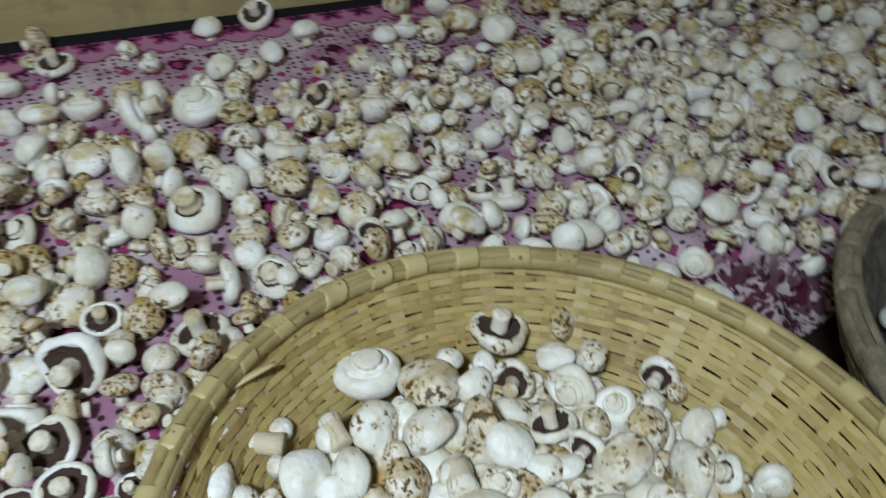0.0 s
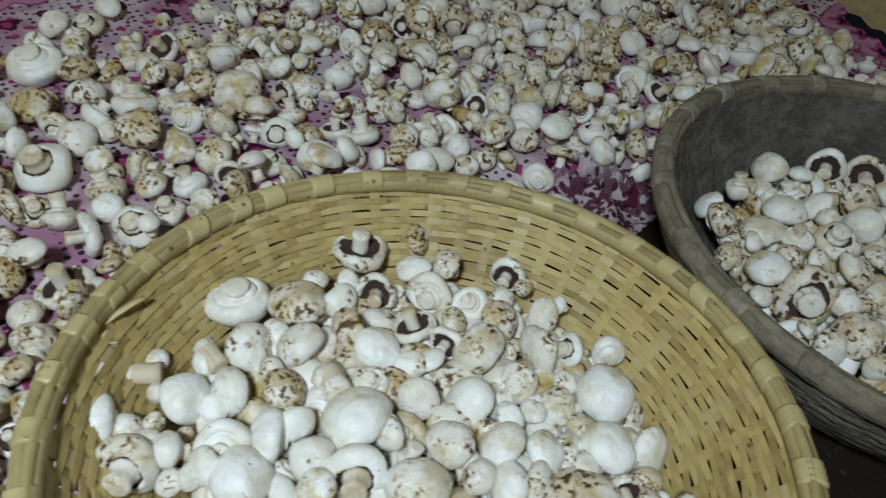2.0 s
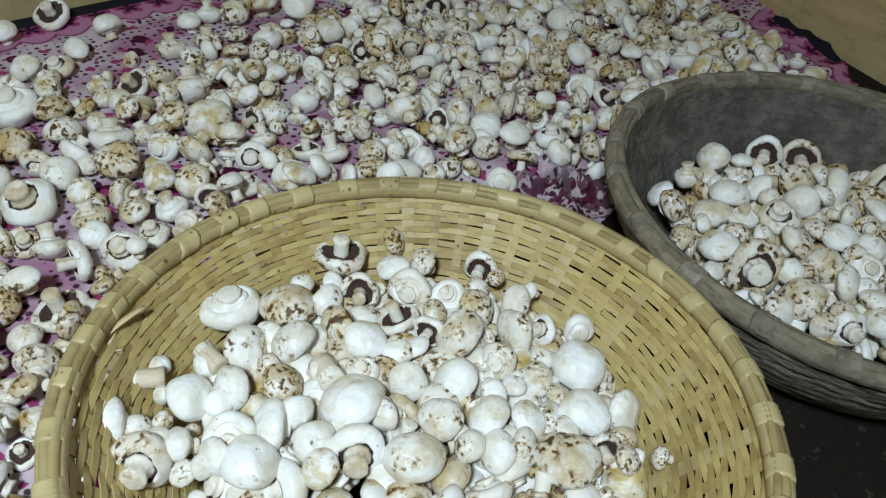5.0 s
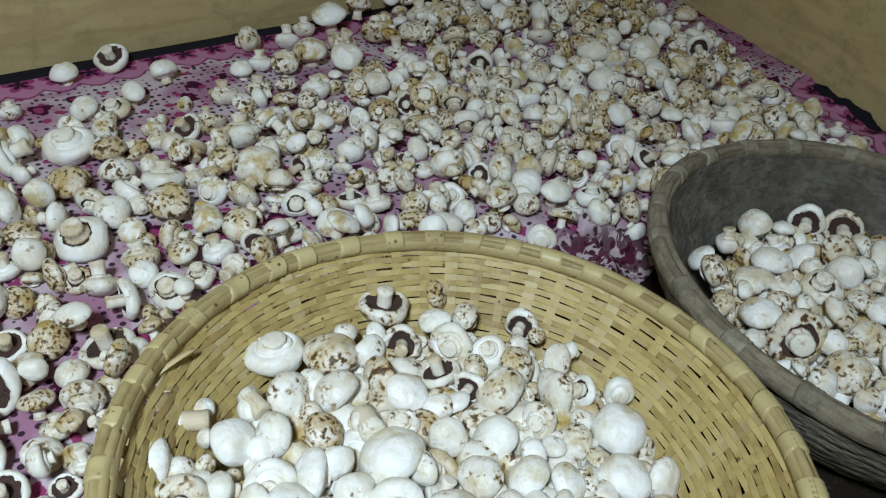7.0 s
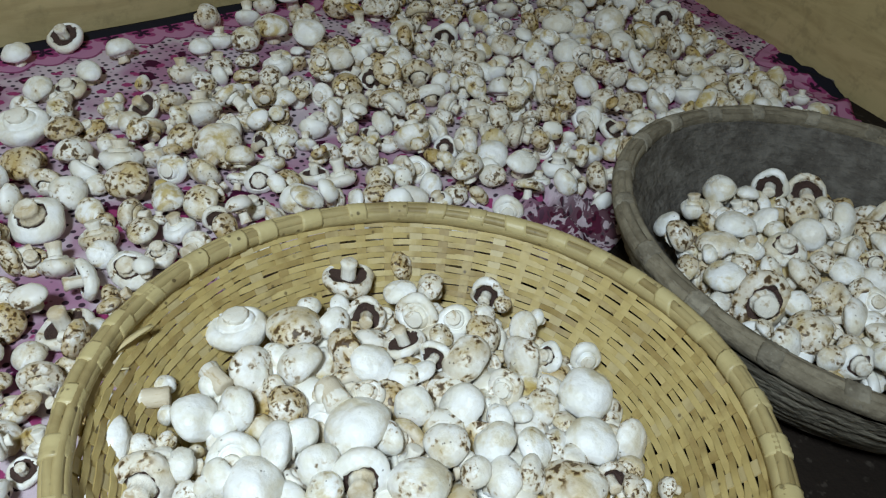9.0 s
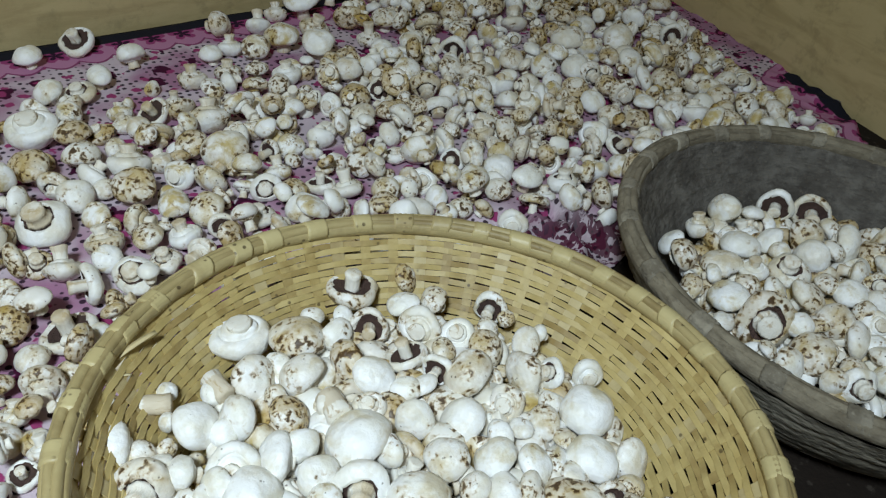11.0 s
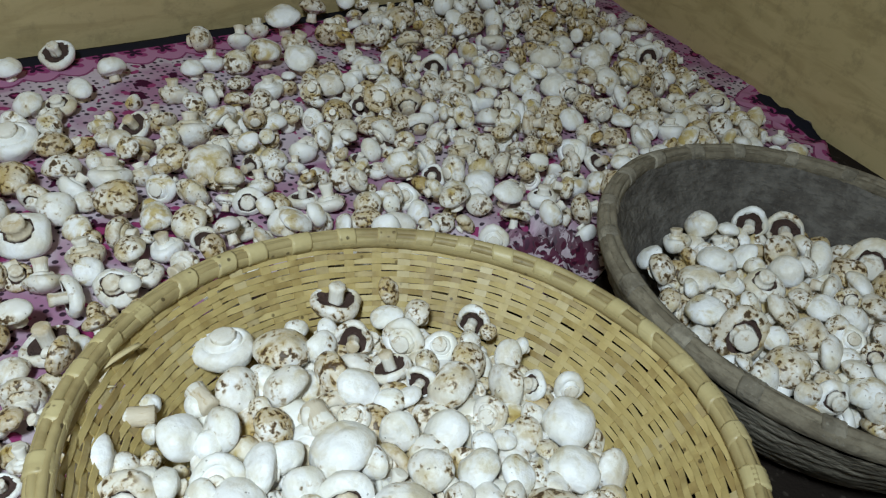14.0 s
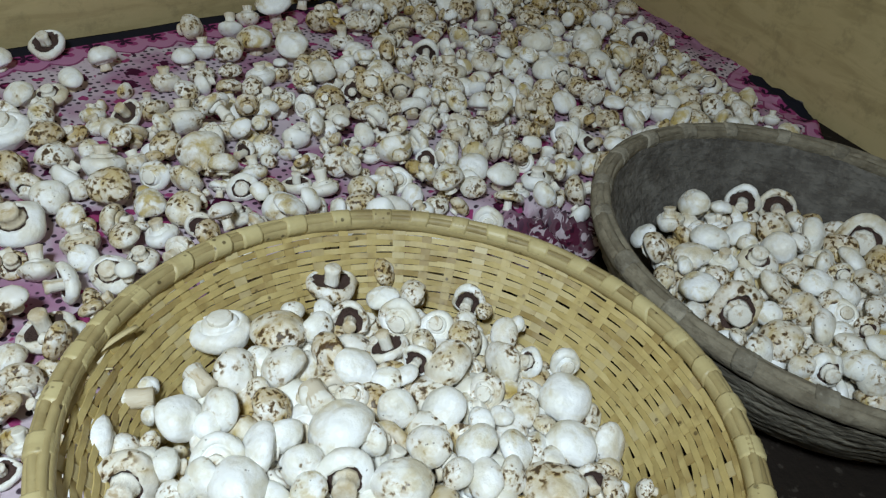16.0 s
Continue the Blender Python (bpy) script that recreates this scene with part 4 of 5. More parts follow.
on_cloth(-0.159, 0.696, 0.0146, (-0.19, -0.29, 0.94), "b", 0)
on_cloth(-0.035, 0.878, 0.0215, (0.06, -0.23, -0.97), "b", 0)
on_cloth(0.145, 0.741, 0.0201, (-0.21, -0.42, 0.88), "b", 4)
on_cloth(0.090, 0.702, 0.0190, (0.06, -0.21, -0.98), "o", 0)
on_cloth(0.198, 0.768, 0.0168, (0.08, -0.14, -0.99), "r", 0)
on_cloth(0.218, 0.694, 0.0182, (0.16, 0.69, -0.70), "c", 0)
on_cloth(0.281, 0.680, 0.0219, (-0.19, -0.32, 0.93), "b", 3)
on_cloth(0.326, 0.713, 0.0224, (-0.19, -0.32, 0.93), "b", 1)
on_cloth(0.304, 0.646, 0.0166, (-0.53, -0.36, 0.77), "b", 0)
on_cloth(0.345, 0.658, 0.0195, (0.05, -0.20, 0.98), "b", 1)
on_cloth(0.229, 0.658, 0.0158, (-0.42, -0.44, 0.79), "b", 1)
on_cloth(0.170, 0.680, 0.0179, (-0.19, -0.29, 0.94), "b", 2)
on_cloth(0.252, 0.627, 0.0161, (-0.10, 0.06, 0.99), "b", 0)
on_cloth(0.165, 1.009, 0.0233, (-0.17, -0.21, 0.96), "b", 1)
on_cloth(0.290, 1.120, 0.0217, (-0.19, -0.29, 0.94), "b", 1)
on_cloth(0.234, 1.094, 0.0193, (-0.11, -0.44, 0.89), "b", 1)
on_cloth(0.389, 1.183, 0.0169, (-0.19, -0.29, 0.94), "b", 4)
on_cloth(0.221, 1.148, 0.0239, (0.10, -0.08, -0.99), "b", 0)
on_cloth(0.376, 1.013, 0.0308, (0.02, -0.36, -0.93), "b", 0)
on_cloth(0.341, 0.916, 0.0186, (-0.42, -0.44, 0.79), "b", 2)
on_cloth(0.251, 0.849, 0.0123, (-0.19, -0.29, 0.94), "b", 3)
on_cloth(0.206, 0.950, 0.0190, (0.37, 0.87, -0.33), "o", 0)
on_cloth(0.402, 0.907, 0.0218, (0.01, 0.45, 0.89), "b", 0)
on_cloth(0.404, 0.784, 0.0172, (0.04, -0.27, -0.96), "r", 0)
on_cloth(0.452, 0.839, 0.0161, (-0.08, -0.32, 0.94), "b", 1)
on_cloth(0.405, 0.676, 0.0206, (0.08, -0.14, -0.99), "r", 0)
on_cloth(0.149, 0.836, 0.0157, (-0.53, -0.36, 0.77), "b", 0)
on_cloth(0.124, 0.903, 0.0177, (0.57, 0.78, -0.25), "c", 0)
on_cloth(0.112, 0.838, 0.0180, (0.12, 0.00, -0.99), "c", 0)
on_cloth(0.272, 0.750, 0.0172, (0.47, 0.79, -0.40), "o", 2)
on_cloth(0.346, 0.845, 0.0165, (0.02, -0.34, 0.94), "b", 1)
on_cloth(0.289, 0.831, 0.0160, (-0.08, 0.14, 0.99), "b", 0)
on_cloth(0.250, 0.983, 0.0152, (-0.19, -0.29, 0.94), "b", 0)
on_cloth(0.453, 1.057, 0.0225, (0.02, -0.34, 0.94), "b", 1)
on_cloth(0.394, 0.972, 0.0174, (0.05, -0.29, 0.96), "b", 0)
on_cloth(-0.295, 1.036, 0.0197, (-0.17, -0.02, 0.99), "b", 1)
on_cloth(-0.208, 0.812, 0.0230, (-0.12, 0.15, 0.98), "b", 2)
on_cloth(-0.159, 0.881, 0.0160, (0.14, -0.64, -0.75), "b", 3)
on_cloth(-0.155, 0.789, 0.0149, (0.64, -0.40, 0.66), "b", 2)
on_cloth(-0.106, 0.812, 0.0192, (-0.33, 0.87, 0.37), "b", 3)
on_cloth(-0.100, 0.752, 0.0184, (0.35, -0.52, -0.78), "b", 1)
on_cloth(-0.044, 0.853, 0.0281, (0.02, -0.47, -0.88), "b", 0)
on_cloth(-0.016, 0.921, 0.0154, (0.28, -0.11, -0.95), "r", 1)
on_cloth(-0.042, 1.062, 0.0187, (-0.17, -0.02, 0.99), "b", 1)
on_cloth(-0.012, 1.092, 0.0210, (0.07, -0.32, -0.95), "b", 1)
on_cloth(-0.209, 0.696, 0.0209, (0.19, 0.93, 0.33), "r", 1)
on_cloth(-0.040, 0.707, 0.0216, (-0.57, -0.64, -0.52), "b", 2)
on_cloth(-0.009, 0.736, 0.0157, (-0.17, -0.02, 0.99), "b", 1)
on_cloth(0.035, 1.174, 0.0223, (0.03, -0.69, -0.72), "b", 0)
on_cloth(0.067, 1.237, 0.0212, (0.02, -0.47, -0.88), "b", 0)
on_cloth(0.112, 1.251, 0.0300, (-0.21, -0.18, 0.96), "b", 2)
on_cloth(0.174, 1.319, 0.0249, (0.08, 0.27, 0.96), "b", 1)
on_cloth(0.193, 1.209, 0.0278, (-0.02, -0.80, -0.60), "b", 3)
on_cloth(0.294, 1.311, 0.0289, (0.27, -0.18, -0.95), "b", 1)
on_cloth(0.129, 1.161, 0.0267, (-0.29, 0.03, -0.96), "b", 1)
on_cloth(0.125, 1.080, 0.0264, (-0.24, -0.35, 0.91), "b", 1)
on_cloth(0.132, 1.016, 0.0189, (0.91, -0.02, 0.42), "b", 1)
on_cloth(0.257, 1.210, 0.0250, (-0.17, -0.02, 0.99), "b", 2)
on_cloth(0.340, 1.293, 0.0300, (-0.17, -0.02, 0.99), "b", 2)
on_cloth(0.400, 1.330, 0.0238, (0.64, -0.40, 0.66), "b", 1)
on_cloth(0.334, 1.187, 0.0262, (-0.11, 0.71, 0.70), "b", 1)
on_cloth(0.394, 1.257, 0.0241, (-0.24, -0.35, 0.91), "b", 2)
on_cloth(0.361, 1.100, 0.0230, (0.32, 0.88, 0.34), "o", 0)
on_cloth(0.336, 1.014, 0.0248, (-0.54, 0.59, -0.60), "c", 0)
on_cloth(0.258, 1.010, 0.0223, (-0.21, -0.18, 0.96), "b", 2)
on_cloth(0.238, 0.962, 0.0188, (0.64, -0.40, 0.66), "b", 1)
on_cloth(0.279, 0.954, 0.0254, (0.05, 0.95, 0.29), "r", 1)
on_cloth(0.164, 0.926, 0.0225, (-0.24, -0.35, 0.91), "c", 2)
on_cloth(0.167, 0.862, 0.0207, (-0.12, 0.15, 0.98), "b", 0)
on_cloth(0.017, 0.835, 0.0203, (0.14, -0.64, -0.75), "b", 2)
on_cloth(0.059, 0.787, 0.0182, (0.36, -0.59, 0.72), "b", 2)
on_cloth(0.087, 0.775, 0.0143, (-0.08, -0.73, -0.68), "b", 3)
on_cloth(0.041, 0.729, 0.0188, (0.19, -0.50, -0.84), "b", 3)
on_cloth(0.065, 0.643, 0.0212, (-0.21, -0.18, 0.96), "b", 2)
on_cloth(0.105, 0.646, 0.0158, (0.64, -0.40, 0.66), "b", 2)
on_cloth(0.133, 0.639, 0.0159, (-0.97, -0.16, 0.16), "b", 0)
on_cloth(0.160, 0.647, 0.0169, (-0.21, -0.18, 0.96), "b", 2)
on_cloth(0.177, 0.723, 0.0126, (0.21, 0.18, -0.96), "c", 1)
on_cloth(0.229, 0.761, 0.0260, (-0.03, -0.93, -0.36), "b", 3)
on_cloth(0.266, 0.783, 0.0230, (0.95, 0.23, 0.19), "b", 2)
on_cloth(0.209, 0.865, 0.0235, (-0.27, 0.18, 0.95), "b", 2)
on_cloth(0.239, 0.899, 0.0207, (-0.96, 0.25, -0.16), "b", 1)
on_cloth(0.284, 0.894, 0.0227, (-0.01, 0.89, 0.45), "r", 0)
on_cloth(0.305, 0.860, 0.0196, (-0.75, 0.64, 0.15), "b", 1)
on_cloth(0.273, 0.708, 0.0143, (0.18, 0.08, -0.98), "o", 1)
on_cloth(0.197, 0.817, 0.0169, (0.51, -0.50, 0.70), "b", 0)
on_cloth(0.255, 0.895, 0.0180, (-0.12, 0.15, 0.98), "b", 2)
on_cloth(0.370, 0.650, 0.0157, (0.02, -0.47, -0.88), "b", 2)
on_cloth(0.378, 0.709, 0.0180, (-0.62, 0.54, -0.57), "r", 1)
on_cloth(0.464, 0.713, 0.0235, (0.30, -0.66, -0.69), "b", 3)
on_cloth(0.454, 0.649, 0.0224, (-0.95, 0.14, -0.29), "b", 1)
on_cloth(0.512, 0.726, 0.0189, (-0.21, -0.18, 0.96), "b", 3)
on_cloth(0.506, 0.811, 0.0228, (0.73, 0.53, -0.43), "c", 1)
on_cloth(0.539, 0.786, 0.0198, (-0.26, 0.56, -0.79), "o", 1)
on_cloth(0.544, 0.907, 0.0214, (-0.00, -0.45, 0.89), "b", 1)
on_cloth(0.606, 0.929, 0.0251, (-0.16, 0.98, 0.09), "c", 0)
on_cloth(0.490, 0.872, 0.0235, (-0.24, -0.35, 0.91), "b", 3)
on_cloth(0.420, 0.820, 0.0179, (0.13, 0.83, 0.54), "b", 2)
on_cloth(0.370, 0.820, 0.0221, (0.64, -0.40, 0.66), "b", 2)
on_cloth(0.332, 0.822, 0.0210, (0.23, -0.35, -0.91), "b", 1)
on_cloth(0.589, 1.137, 0.0300, (-0.12, 0.15, 0.98), "b", 0)
on_cloth(0.609, 1.234, 0.0295, (0.19, 0.56, 0.81), "b", 1)
on_cloth(0.662, 1.238, 0.0240, (-0.21, -0.18, 0.96), "c", 0)
on_cloth(0.510, 1.222, 0.0265, (-0.03, -0.61, -0.79), "b", 0)
on_cloth(0.545, 1.325, 0.0269, (-0.94, -0.11, -0.31), "b", 1)
on_cloth(0.644, 1.398, 0.0300, (0.12, -0.15, -0.98), "c", 0)
on_cloth(0.693, 1.148, 0.0300, (-0.15, -0.54, 0.83), "b", 1)
on_cloth(0.756, 1.326, 0.0280, (0.21, 0.18, -0.96), "c", 2)
on_cloth(0.485, 1.296, 0.0297, (-0.17, -0.02, 0.99), "b", 2)
on_cloth(0.456, 1.318, 0.0240, (0.64, -0.40, 0.66), "b", 0)
on_cloth(0.626, 1.123, 0.0247, (0.03, -0.86, -0.51), "b", 2)
on_cloth(0.651, 1.085, 0.0199, (-0.21, -0.18, 0.96), "b", 3)
on_cloth(0.675, 1.051, 0.0272, (0.64, -0.40, 0.66), "b", 2)
on_cloth(0.559, 1.026, 0.0262, (-0.17, -0.02, 0.99), "b", 0)
on_cloth(0.579, 1.007, 0.0229, (-0.22, 0.97, -0.05), "r", 0)
on_cloth(0.501, 1.027, 0.0228, (-0.24, -0.35, 0.91), "b", 3)
on_cloth(0.451, 0.955, 0.0245, (0.75, -0.28, 0.60), "b", 1)
on_cloth(0.467, 0.930, 0.0223, (-0.88, 0.27, -0.39), "b", 1)
on_cloth(0.537, 0.963, 0.0232, (0.24, 0.35, -0.91), "c", 2)
on_cloth(0.596, 0.970, 0.0205, (-0.21, -0.18, 0.96), "b", 2)
on_cloth(0.410, 0.965, 0.0196, (0.03, -0.86, -0.51), "b", 1)
on_cloth(0.380, 0.768, 0.0213, (-0.89, 0.44, 0.12), "b", 0)
on_cloth(0.818, 1.170, 0.0262, (0.22, 0.96, 0.16), "o", 0)
on_cloth(0.752, 1.065, 0.0257, (-0.03, -0.61, -0.79), "b", 2)
on_cloth(0.883, 1.351, 0.0237, (-0.17, -0.02, 0.99), "b", 2)
on_cloth(0.847, 1.135, 0.0177, (-0.17, -0.02, 0.99), "b", 3)
on_cloth(0.780, 1.045, 0.0256, (-0.89, 0.38, -0.26), "c", 0)
on_cloth(0.848, 1.056, 0.0261, (-0.33, 0.87, 0.37), "c", 2)
on_cloth(0.878, 0.994, 0.0221, (0.50, 0.23, -0.83), "r", 1)
on_cloth(0.836, 0.986, 0.0218, (-0.02, 0.47, 0.88), "b", 0)
on_cloth(0.706, 0.927, 0.0215, (0.02, -0.47, -0.88), "b", 1)
on_cloth(0.714, 0.881, 0.0239, (0.02, -0.47, -0.88), "b", 0)
on_cloth(0.790, 0.927, 0.0240, (-0.21, -0.18, 0.96), "b", 3)
on_cloth(0.816, 0.890, 0.0267, (0.51, -0.50, 0.70), "b", 2)
on_cloth(0.856, 0.864, 0.0276, (0.75, -0.28, 0.60), "c", 1)
on_cloth(0.717, 0.993, 0.0234, (-0.21, -0.18, 0.96), "b", 2)
on_cloth(0.783, 0.965, 0.0234, (-0.13, -0.83, -0.54), "b", 2)
on_cloth(0.675, 0.995, 0.0233, (0.75, -0.28, 0.60), "b", 2)
on_cloth(0.650, 0.856, 0.0243, (-0.58, 0.30, -0.76), "c", 1)
on_cloth(0.592, 0.844, 0.0218, (-0.17, -0.02, 0.99), "b", 2)
on_cloth(0.588, 0.795, 0.0220, (0.03, -0.86, -0.51), "b", 1)
on_cloth(0.755, 0.846, 0.0227, (-0.17, -0.02, 0.99), "b", 3)
on_cloth(0.639, 0.910, 0.0180, (-0.17, -0.02, 0.99), "b", 1)
on_cloth(-0.183, 0.551, 0.0208, (0.14, -0.64, -0.75), "b", 1)
on_cloth(-0.154, 0.519, 0.0210, (0.95, 0.31, -0.09), "o", 1)
on_cloth(-0.165, 0.461, 0.0258, (0.23, -0.01, -0.97), "o", 0)
on_cloth(-0.115, 0.537, 0.0223, (0.18, 0.43, -0.88), "r", 0)
on_cloth(-0.161, 0.414, 0.0136, (-0.48, -0.33, 0.81), "c", 2)
on_cloth(-0.191, 0.429, 0.0157, (-0.17, -0.02, 0.99), "b", 1)
on_cloth(-0.176, 0.392, 0.0201, (-0.11, 0.99, 0.01), "b", 1)
on_cloth(-0.125, 0.497, 0.0159, (-0.88, -0.22, -0.42), "b", 2)
on_cloth(-0.140, 0.457, 0.0138, (0.64, -0.40, 0.66), "b", 1)
on_cloth(-0.149, 0.593, 0.0213, (0.23, -0.35, -0.91), "b", 1)
on_cloth(-0.105, 0.591, 0.0179, (-0.17, -0.02, 0.99), "b", 2)
on_cloth(-0.142, 0.567, 0.0154, (0.36, -0.59, 0.72), "b", 2)
on_cloth(-0.069, 0.602, 0.0196, (0.27, -0.18, -0.95), "b", 0)
on_cloth(-0.087, 0.562, 0.0175, (0.18, 0.08, -0.98), "r", 0)
on_cloth(-0.116, 0.625, 0.0196, (-0.94, 0.35, -0.02), "b", 1)
on_cloth(-0.209, 0.566, 0.0168, (-0.06, 0.37, -0.93), "r", 3)
on_cloth(-0.206, 0.503, 0.0130, (-0.17, -0.02, 0.99), "b", 1)
on_cloth(-0.462, 0.909, 0.0233, (0.08, 0.22, -0.97), "o", 1)
on_cloth(-0.502, 0.955, 0.0201, (0.91, 0.23, 0.34), "b", 2)
on_cloth(-0.493, 0.910, 0.0140, (-0.09, 0.20, 0.98), "b", 1)
on_cloth(-0.385, 0.957, 0.0162, (0.11, 0.65, 0.75), "b", 1)
on_cloth(-0.346, 0.929, 0.0159, (0.24, -0.36, -0.90), "b", 1)
on_cloth(-0.391, 0.811, 0.0231, (0.09, -0.20, -0.98), "b", 1)
on_cloth(-0.322, 0.793, 0.0271, (-0.91, -0.23, -0.34), "b", 1)
on_cloth(-0.318, 0.851, 0.0188, (0.84, -0.04, 0.54), "b", 1)
on_cloth(-0.436, 0.836, 0.0148, (-0.95, -0.26, 0.14), "b", 1)
on_cloth(-0.428, 0.777, 0.0204, (-0.09, 0.20, 0.98), "b", 2)
on_cloth(-0.496, 0.844, 0.0185, (0.25, -0.51, -0.82), "b", 2)
on_cloth(-0.462, 0.764, 0.0173, (0.84, -0.04, 0.54), "b", 1)
on_cloth(-0.407, 0.708, 0.0218, (-0.78, 0.14, 0.61), "b", 0)
on_cloth(-0.377, 0.742, 0.0205, (-0.86, 0.05, 0.51), "b", 2)
on_cloth(-0.346, 0.698, 0.0238, (-0.07, -0.48, 0.88), "c", 2)
on_cloth(-0.300, 0.686, 0.0229, (0.91, 0.23, 0.34), "c", 1)
on_cloth(-0.399, 0.691, 0.0098, (-0.09, 0.20, 0.98), "b", 1)
on_cloth(-0.399, 0.642, 0.0172, (0.09, -0.13, -0.99), "r", 1)
on_cloth(-0.359, 0.645, 0.0188, (0.21, -0.87, -0.45), "b", 0)
on_cloth(-0.311, 0.632, 0.0229, (0.09, -0.22, -0.97), "r", 0)
on_cloth(-0.278, 0.645, 0.0164, (-0.08, -0.32, 0.95), "b", 2)
on_cloth(-0.270, 0.721, 0.0186, (-0.89, -0.38, 0.26), "b", 1)
on_cloth(-0.370, 0.575, 0.0193, (0.17, 0.31, -0.94), "r", 0)
on_cloth(-0.280, 0.587, 0.0164, (0.09, -0.20, -0.98), "b", 0)
on_cloth(-0.362, 0.618, 0.0123, (-0.28, 0.10, -0.95), "o", 2)
on_cloth(-0.297, 0.566, 0.0192, (-0.35, -0.13, -0.93), "b", 2)
on_cloth(-0.227, 0.566, 0.0182, (-0.88, -0.47, -0.09), "b", 2)
on_cloth(-0.253, 0.407, 0.0282, (0.03, 0.90, -0.43), "o", 0)
on_cloth(-0.248, 0.339, 0.0236, (0.00, 0.39, -0.92), "o", 0)
on_cloth(-0.222, 0.302, 0.0214, (-0.10, 0.32, -0.94), "o", 0)
on_cloth(-0.179, 0.310, 0.0132, (0.08, 0.22, -0.97), "o", 0)
on_cloth(-0.219, 0.476, 0.0198, (-0.07, -0.48, 0.88), "c", 3)
on_cloth(-0.230, 0.439, 0.0195, (-0.65, -0.16, 0.74), "c", 3)
on_cloth(-0.255, 0.472, 0.0185, (-0.18, 0.34, -0.92), "o", 0)
on_cloth(-0.214, 0.397, 0.0146, (-0.08, 0.37, 0.93), "b", 2)
on_cloth(-0.195, 0.371, 0.0142, (0.08, -0.52, -0.85), "b", 3)
on_cloth(-0.285, 0.486, 0.0215, (0.09, -0.33, 0.94), "c", 2)
on_cloth(-0.315, 0.514, 0.0152, (0.24, -0.36, -0.90), "b", 1)
on_cloth(-0.282, 0.525, 0.0223, (1.00, 0.01, 0.09), "b", 0)
on_cloth(-0.259, 0.536, 0.0171, (-0.08, -0.32, 0.95), "c", 2)
on_cloth(-0.296, 0.404, 0.0186, (-0.07, -0.48, 0.88), "c", 3)
on_cloth(-0.279, 0.365, 0.0186, (0.06, -0.78, -0.62), "b", 1)
on_cloth(-0.322, 0.447, 0.0179, (0.55, -0.42, 0.72), "b", 2)
on_cloth(-0.301, 0.463, 0.0118, (-1.00, -0.01, -0.09), "b", 1)
on_cloth(-0.245, 0.371, 0.0165, (-0.89, -0.38, 0.26), "b", 3)
on_cloth(-0.222, 0.503, 0.0192, (-0.86, 0.05, 0.51), "b", 0)


def density(x, y):
    """How thickly the mushrooms lie on the cloth."""
    rel = Vector((x, y)) - BACK_A
    d_back = -(rel.x * -BACK_DIR.y + rel.y * BACK_DIR.x)
    d_side = -((Vector((x, y)) - CORNER).dot(out_side))
    if d_back < 0.05 or d_side < (0.15 if y < 1.2 else 0.10):
        return 0.0
    d = 1.0
    if x < 0.2:
        d *= min(1.0, max(0.0, (d_back - 0.20) / 0.16))
    d *= min(1.0, max(0.0, (d_side - 0.09) / 0.14))
    d *= 1 - min(1.0, 1.6 * math.exp(-(((x - 0.37) / 0.07) ** 2 + ((y - 0.57) / 0.07) ** 2)))
    d *= 1 - min(1.0, 1.3 * math.exp(-(((x + 0.20) / 0.09) ** 2 + ((y - 0.16) / 0.08) ** 2)))
    return d


def front_of(x):
    for (x0, y0), (x1, y1) in zip(FRONT, FRONT[1:]):
        if x0 <= x <= x1:
            return y0 + (y1 - y0) * (x - x0) / (x1 - x0)
    return 9.0


KIND_MIX = "bbbbbccorr"
STAIN_MIX = (0, 0, 0, 1, 1, 1, 2, 2, 2, 2, 2)


def scatter_cloth(layer, tries, share, sizes=(0.012, 0.015, 0.017, 0.019, 0.021)):
    rng = random.Random(40 + layer + len(sizes))
    for _ in range(tries):
        x, y = rng.uniform(-0.95, 1.05), rng.uniform(-0.05, 1.72)
        if y < front_of(x) + 0.02 or rng.random() > density(x, y) or (layer and density(x, y) < 0.9):
            continue
        if math.hypot(x - BASKET.x, y - BASKET.y) < 0.262 or math.hypot(x - GREY.x, y - GREY.y) < 0.28:
            continue
        radius = rng.choice(sizes)
        rest = cloth_height(x, y) + layer * 0.022
        if clear(x, y, rest + radius * 0.7, radius, share):
            mushroom(x, y, 0, radius, some_crown(rng, 0.38, 0.32), rng.choice(KIND_MIX), rng.choice(STAIN_MIX), rest, heap=True)


def mound(centre, reach, low, tall):
    return lambda x, y: low + (tall - low) * max(0.0, 1 - (math.hypot(x - centre.x, y - centre.y) / reach) ** 2)


def fill_basket(centre, reach, surface, group, seed, tries, stains, sizes=(0.015, 0.018, 0.020, 0.021), layers=((0, 0.64), (-1, 0.70))):
    """Those that lie under and between the ones set out above."""
    rng = random.Random(seed)
    for layer, share in layers:
        for _ in range(tries):
            a, r = rng.uniform(0, 6.28), reach * math.sqrt(rng.random())
            x, y = centre.x + r * math.cos(a), centre.y + r * math.sin(a)
            radius = rng.choice(sizes)
            z = max(surface(x, y) + layer * 0.026 - radius * 0.5, radius)
            if r > 0.125 + 0.75 * z - 0.6 * radius:
                continue
            if clear(x, y, z, radius, share):
                mushroom(x, y, z, radius, some_crown(rng, 0.5, 0.2), rng.choice("bbbbbcccor"), rng.choice(stains), heap=True)


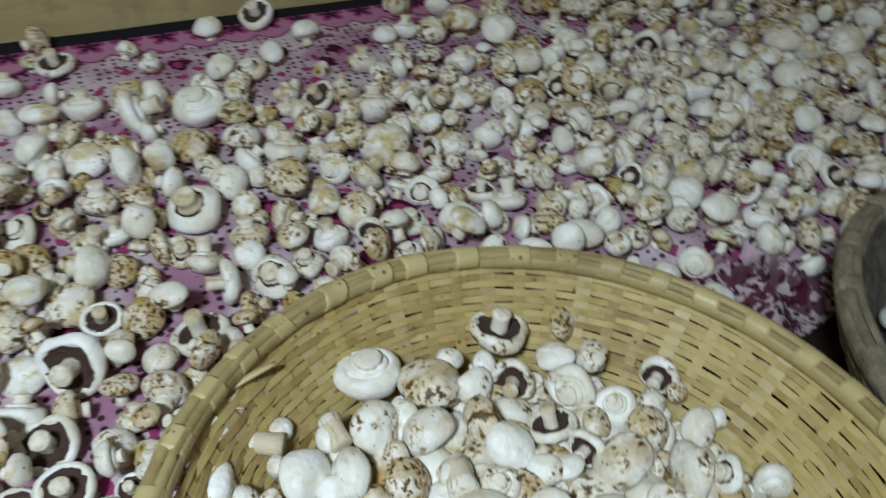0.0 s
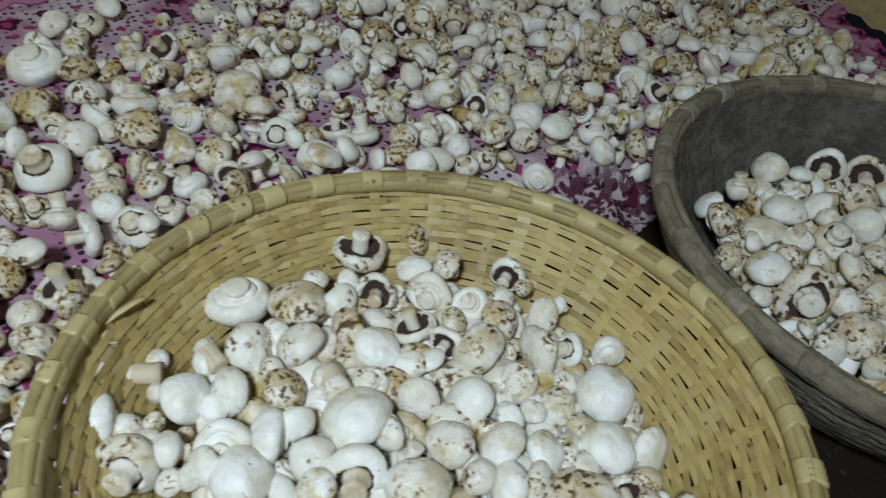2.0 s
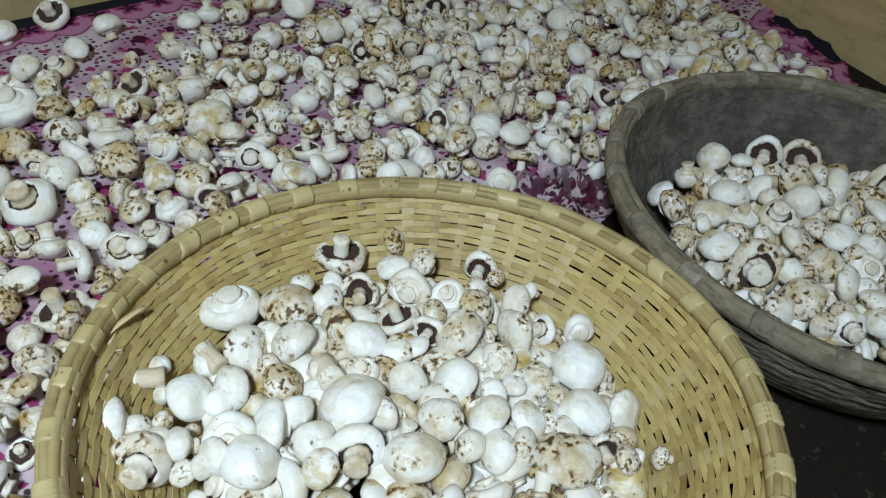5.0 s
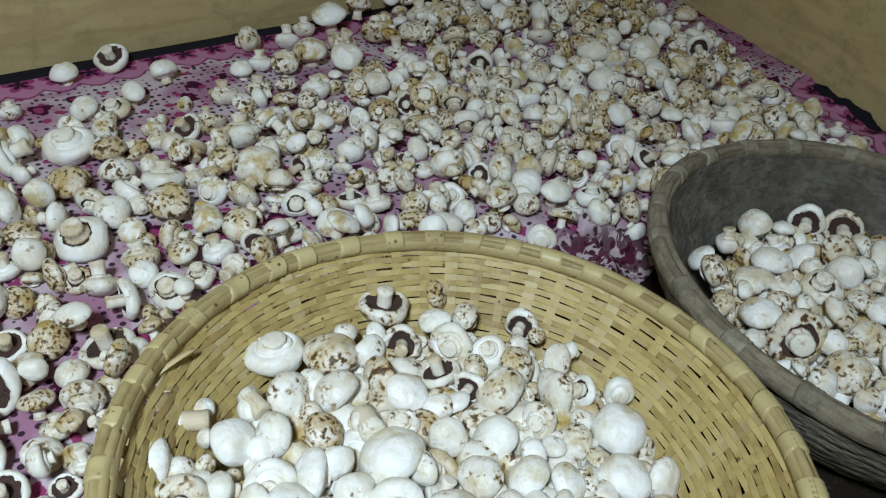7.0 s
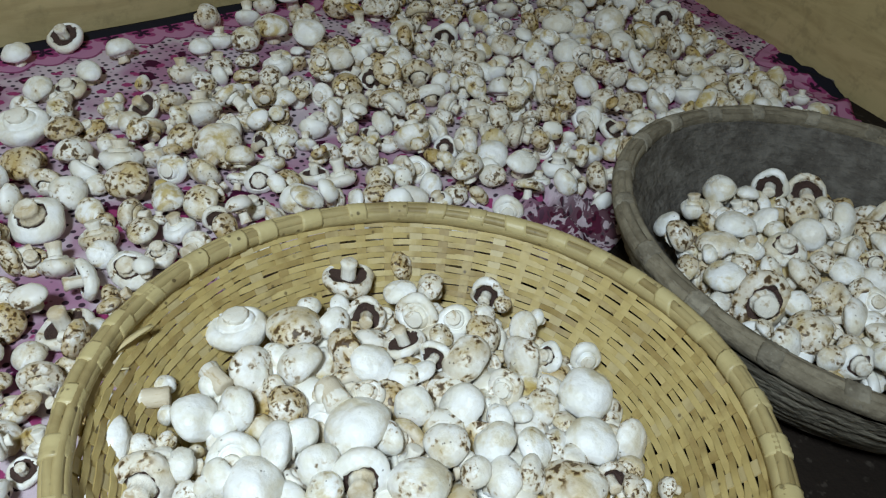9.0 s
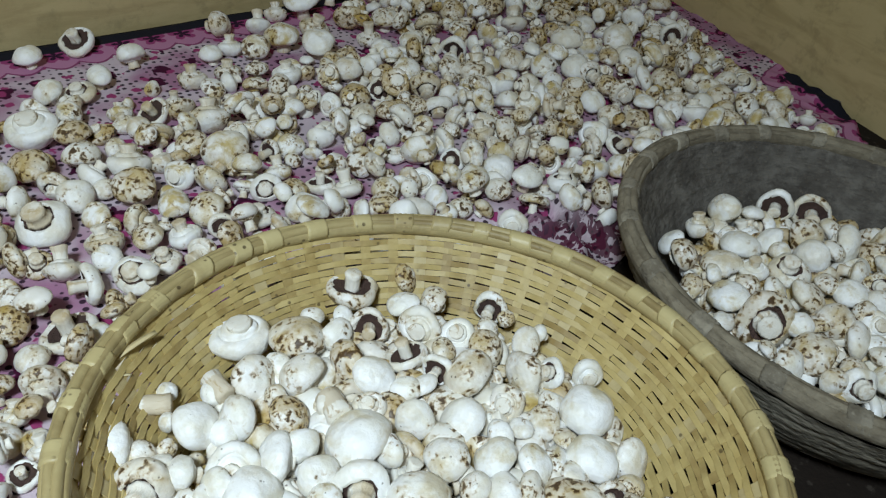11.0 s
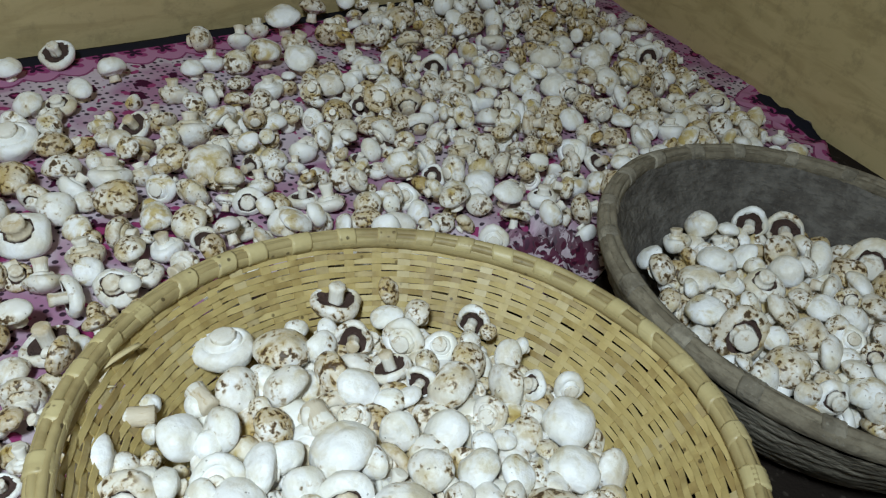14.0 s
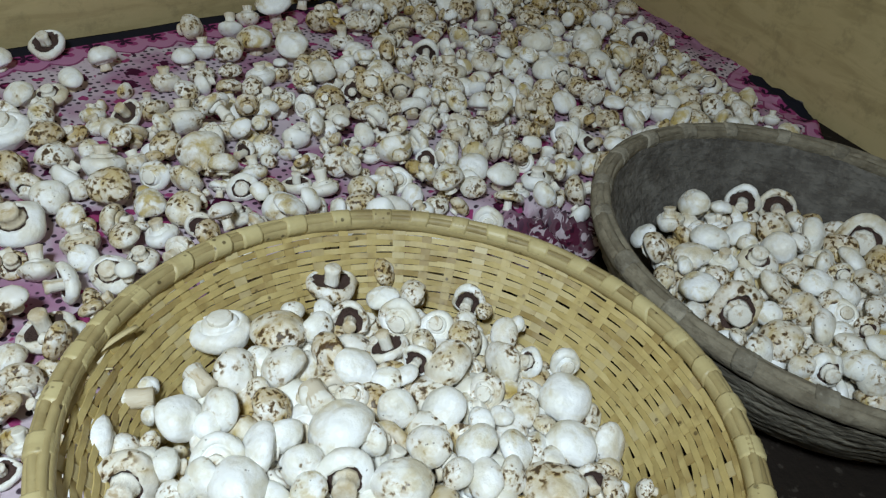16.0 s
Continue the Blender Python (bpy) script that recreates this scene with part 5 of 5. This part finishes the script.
def loose_stem(a, b, radius, group):
    """A cut stem lying by itself, from its cut end a to its torn end b."""
    a, b = Vector(a), Vector(b)
    n = (b - a).length / radius
    rows = [(0.0, 0.0), (0.85, -0.02), (1.0, -0.15), (0.95, -0.4 * n), (0.9, -0.75 * n), (1.0, -n), (0.6, -n - 0.15), (0.0, -n - 0.05)]
    ob = new("mushroom_offcut", mesh_of("mushroom_offcut", *revolve(rows, 14, int(n * 10), 0.14), STEM))
    ob.matrix_world = Matrix.Translation(a) @ (turn_to(a - b, 0.0) * radius).to_4x4()
    tagged(ob, "short white offcut of a mushroom lying on the heap", "mushroom", group)


loose_stem((-0.092, 0.311, 0.084), (-0.066, 0.311, 0.084), 0.0085, "mushrooms in the bamboo basket")
loose_stem((-0.038, 0.332, 0.087), (-0.025, 0.311, 0.087), 0.0085, "mushrooms in the bamboo basket")
loose_stem((0.058, 0.275, 0.092), (0.050, 0.298, 0.092), 0.0110, "mushrooms in the bamboo basket")

yellow_mound = mound(BASKET, 0.21, 0.066, 0.085)
grey_mound = mound(GREY, 0.23, 0.070, 0.095)
fill_basket(BASKET, 0.185, yellow_mound, "mushrooms in the bamboo basket", 5, 4000, (0, 0, 0, 1, 1, 1, 2))
fill_basket(GREY, 0.20, grey_mound, "mushrooms in the clay basket", 6, 2500, (0, 0, 1, 1, 1, 2, 2), layers=((-0.35, 0.70), (-1, 0.70)))
fill_basket(BASKET, 0.19, yellow_mound, "mushrooms in the bamboo basket", 7, 4000, (0, 1, 1, 2), (0.007, 0.009, 0.011), ((-0.1, 0.74), (-0.4, 0.74)))
scatter_cloth(0, 12000, 0.84)
scatter_cloth(1, 3500, 0.84)
scatter_cloth(0, 3500, 0.90, (0.010, 0.012, 0.014))


def heap_object():
    verts, faces, index, mats = [], [], [], []
    for kind, form, stain, m in HEAP:
        for _, me in shape(kind, form, stain, True):
            if me.materials[0] not in mats:
                mats.append(me.materials[0])
            k, b = mats.index(me.materials[0]), len(verts)
            verts += [tuple(m @ v.co) for v in me.vertices]
            for p in me.polygons:
                faces.append(tuple(b + i for i in p.vertices))
                index.append(k)
    if not faces:
        return
    me = mesh_of("mushroom_heap", verts, faces, mats[0])
    for extra in mats[1:]:
        me.materials.append(extra)
    me.polygons.foreach_set("material_index", index)
    tagged(new("mushroom_heap", me), "spread of many small white and browned mushrooms on the cloth", "mushrooms", kind="stuff")


heap_object()
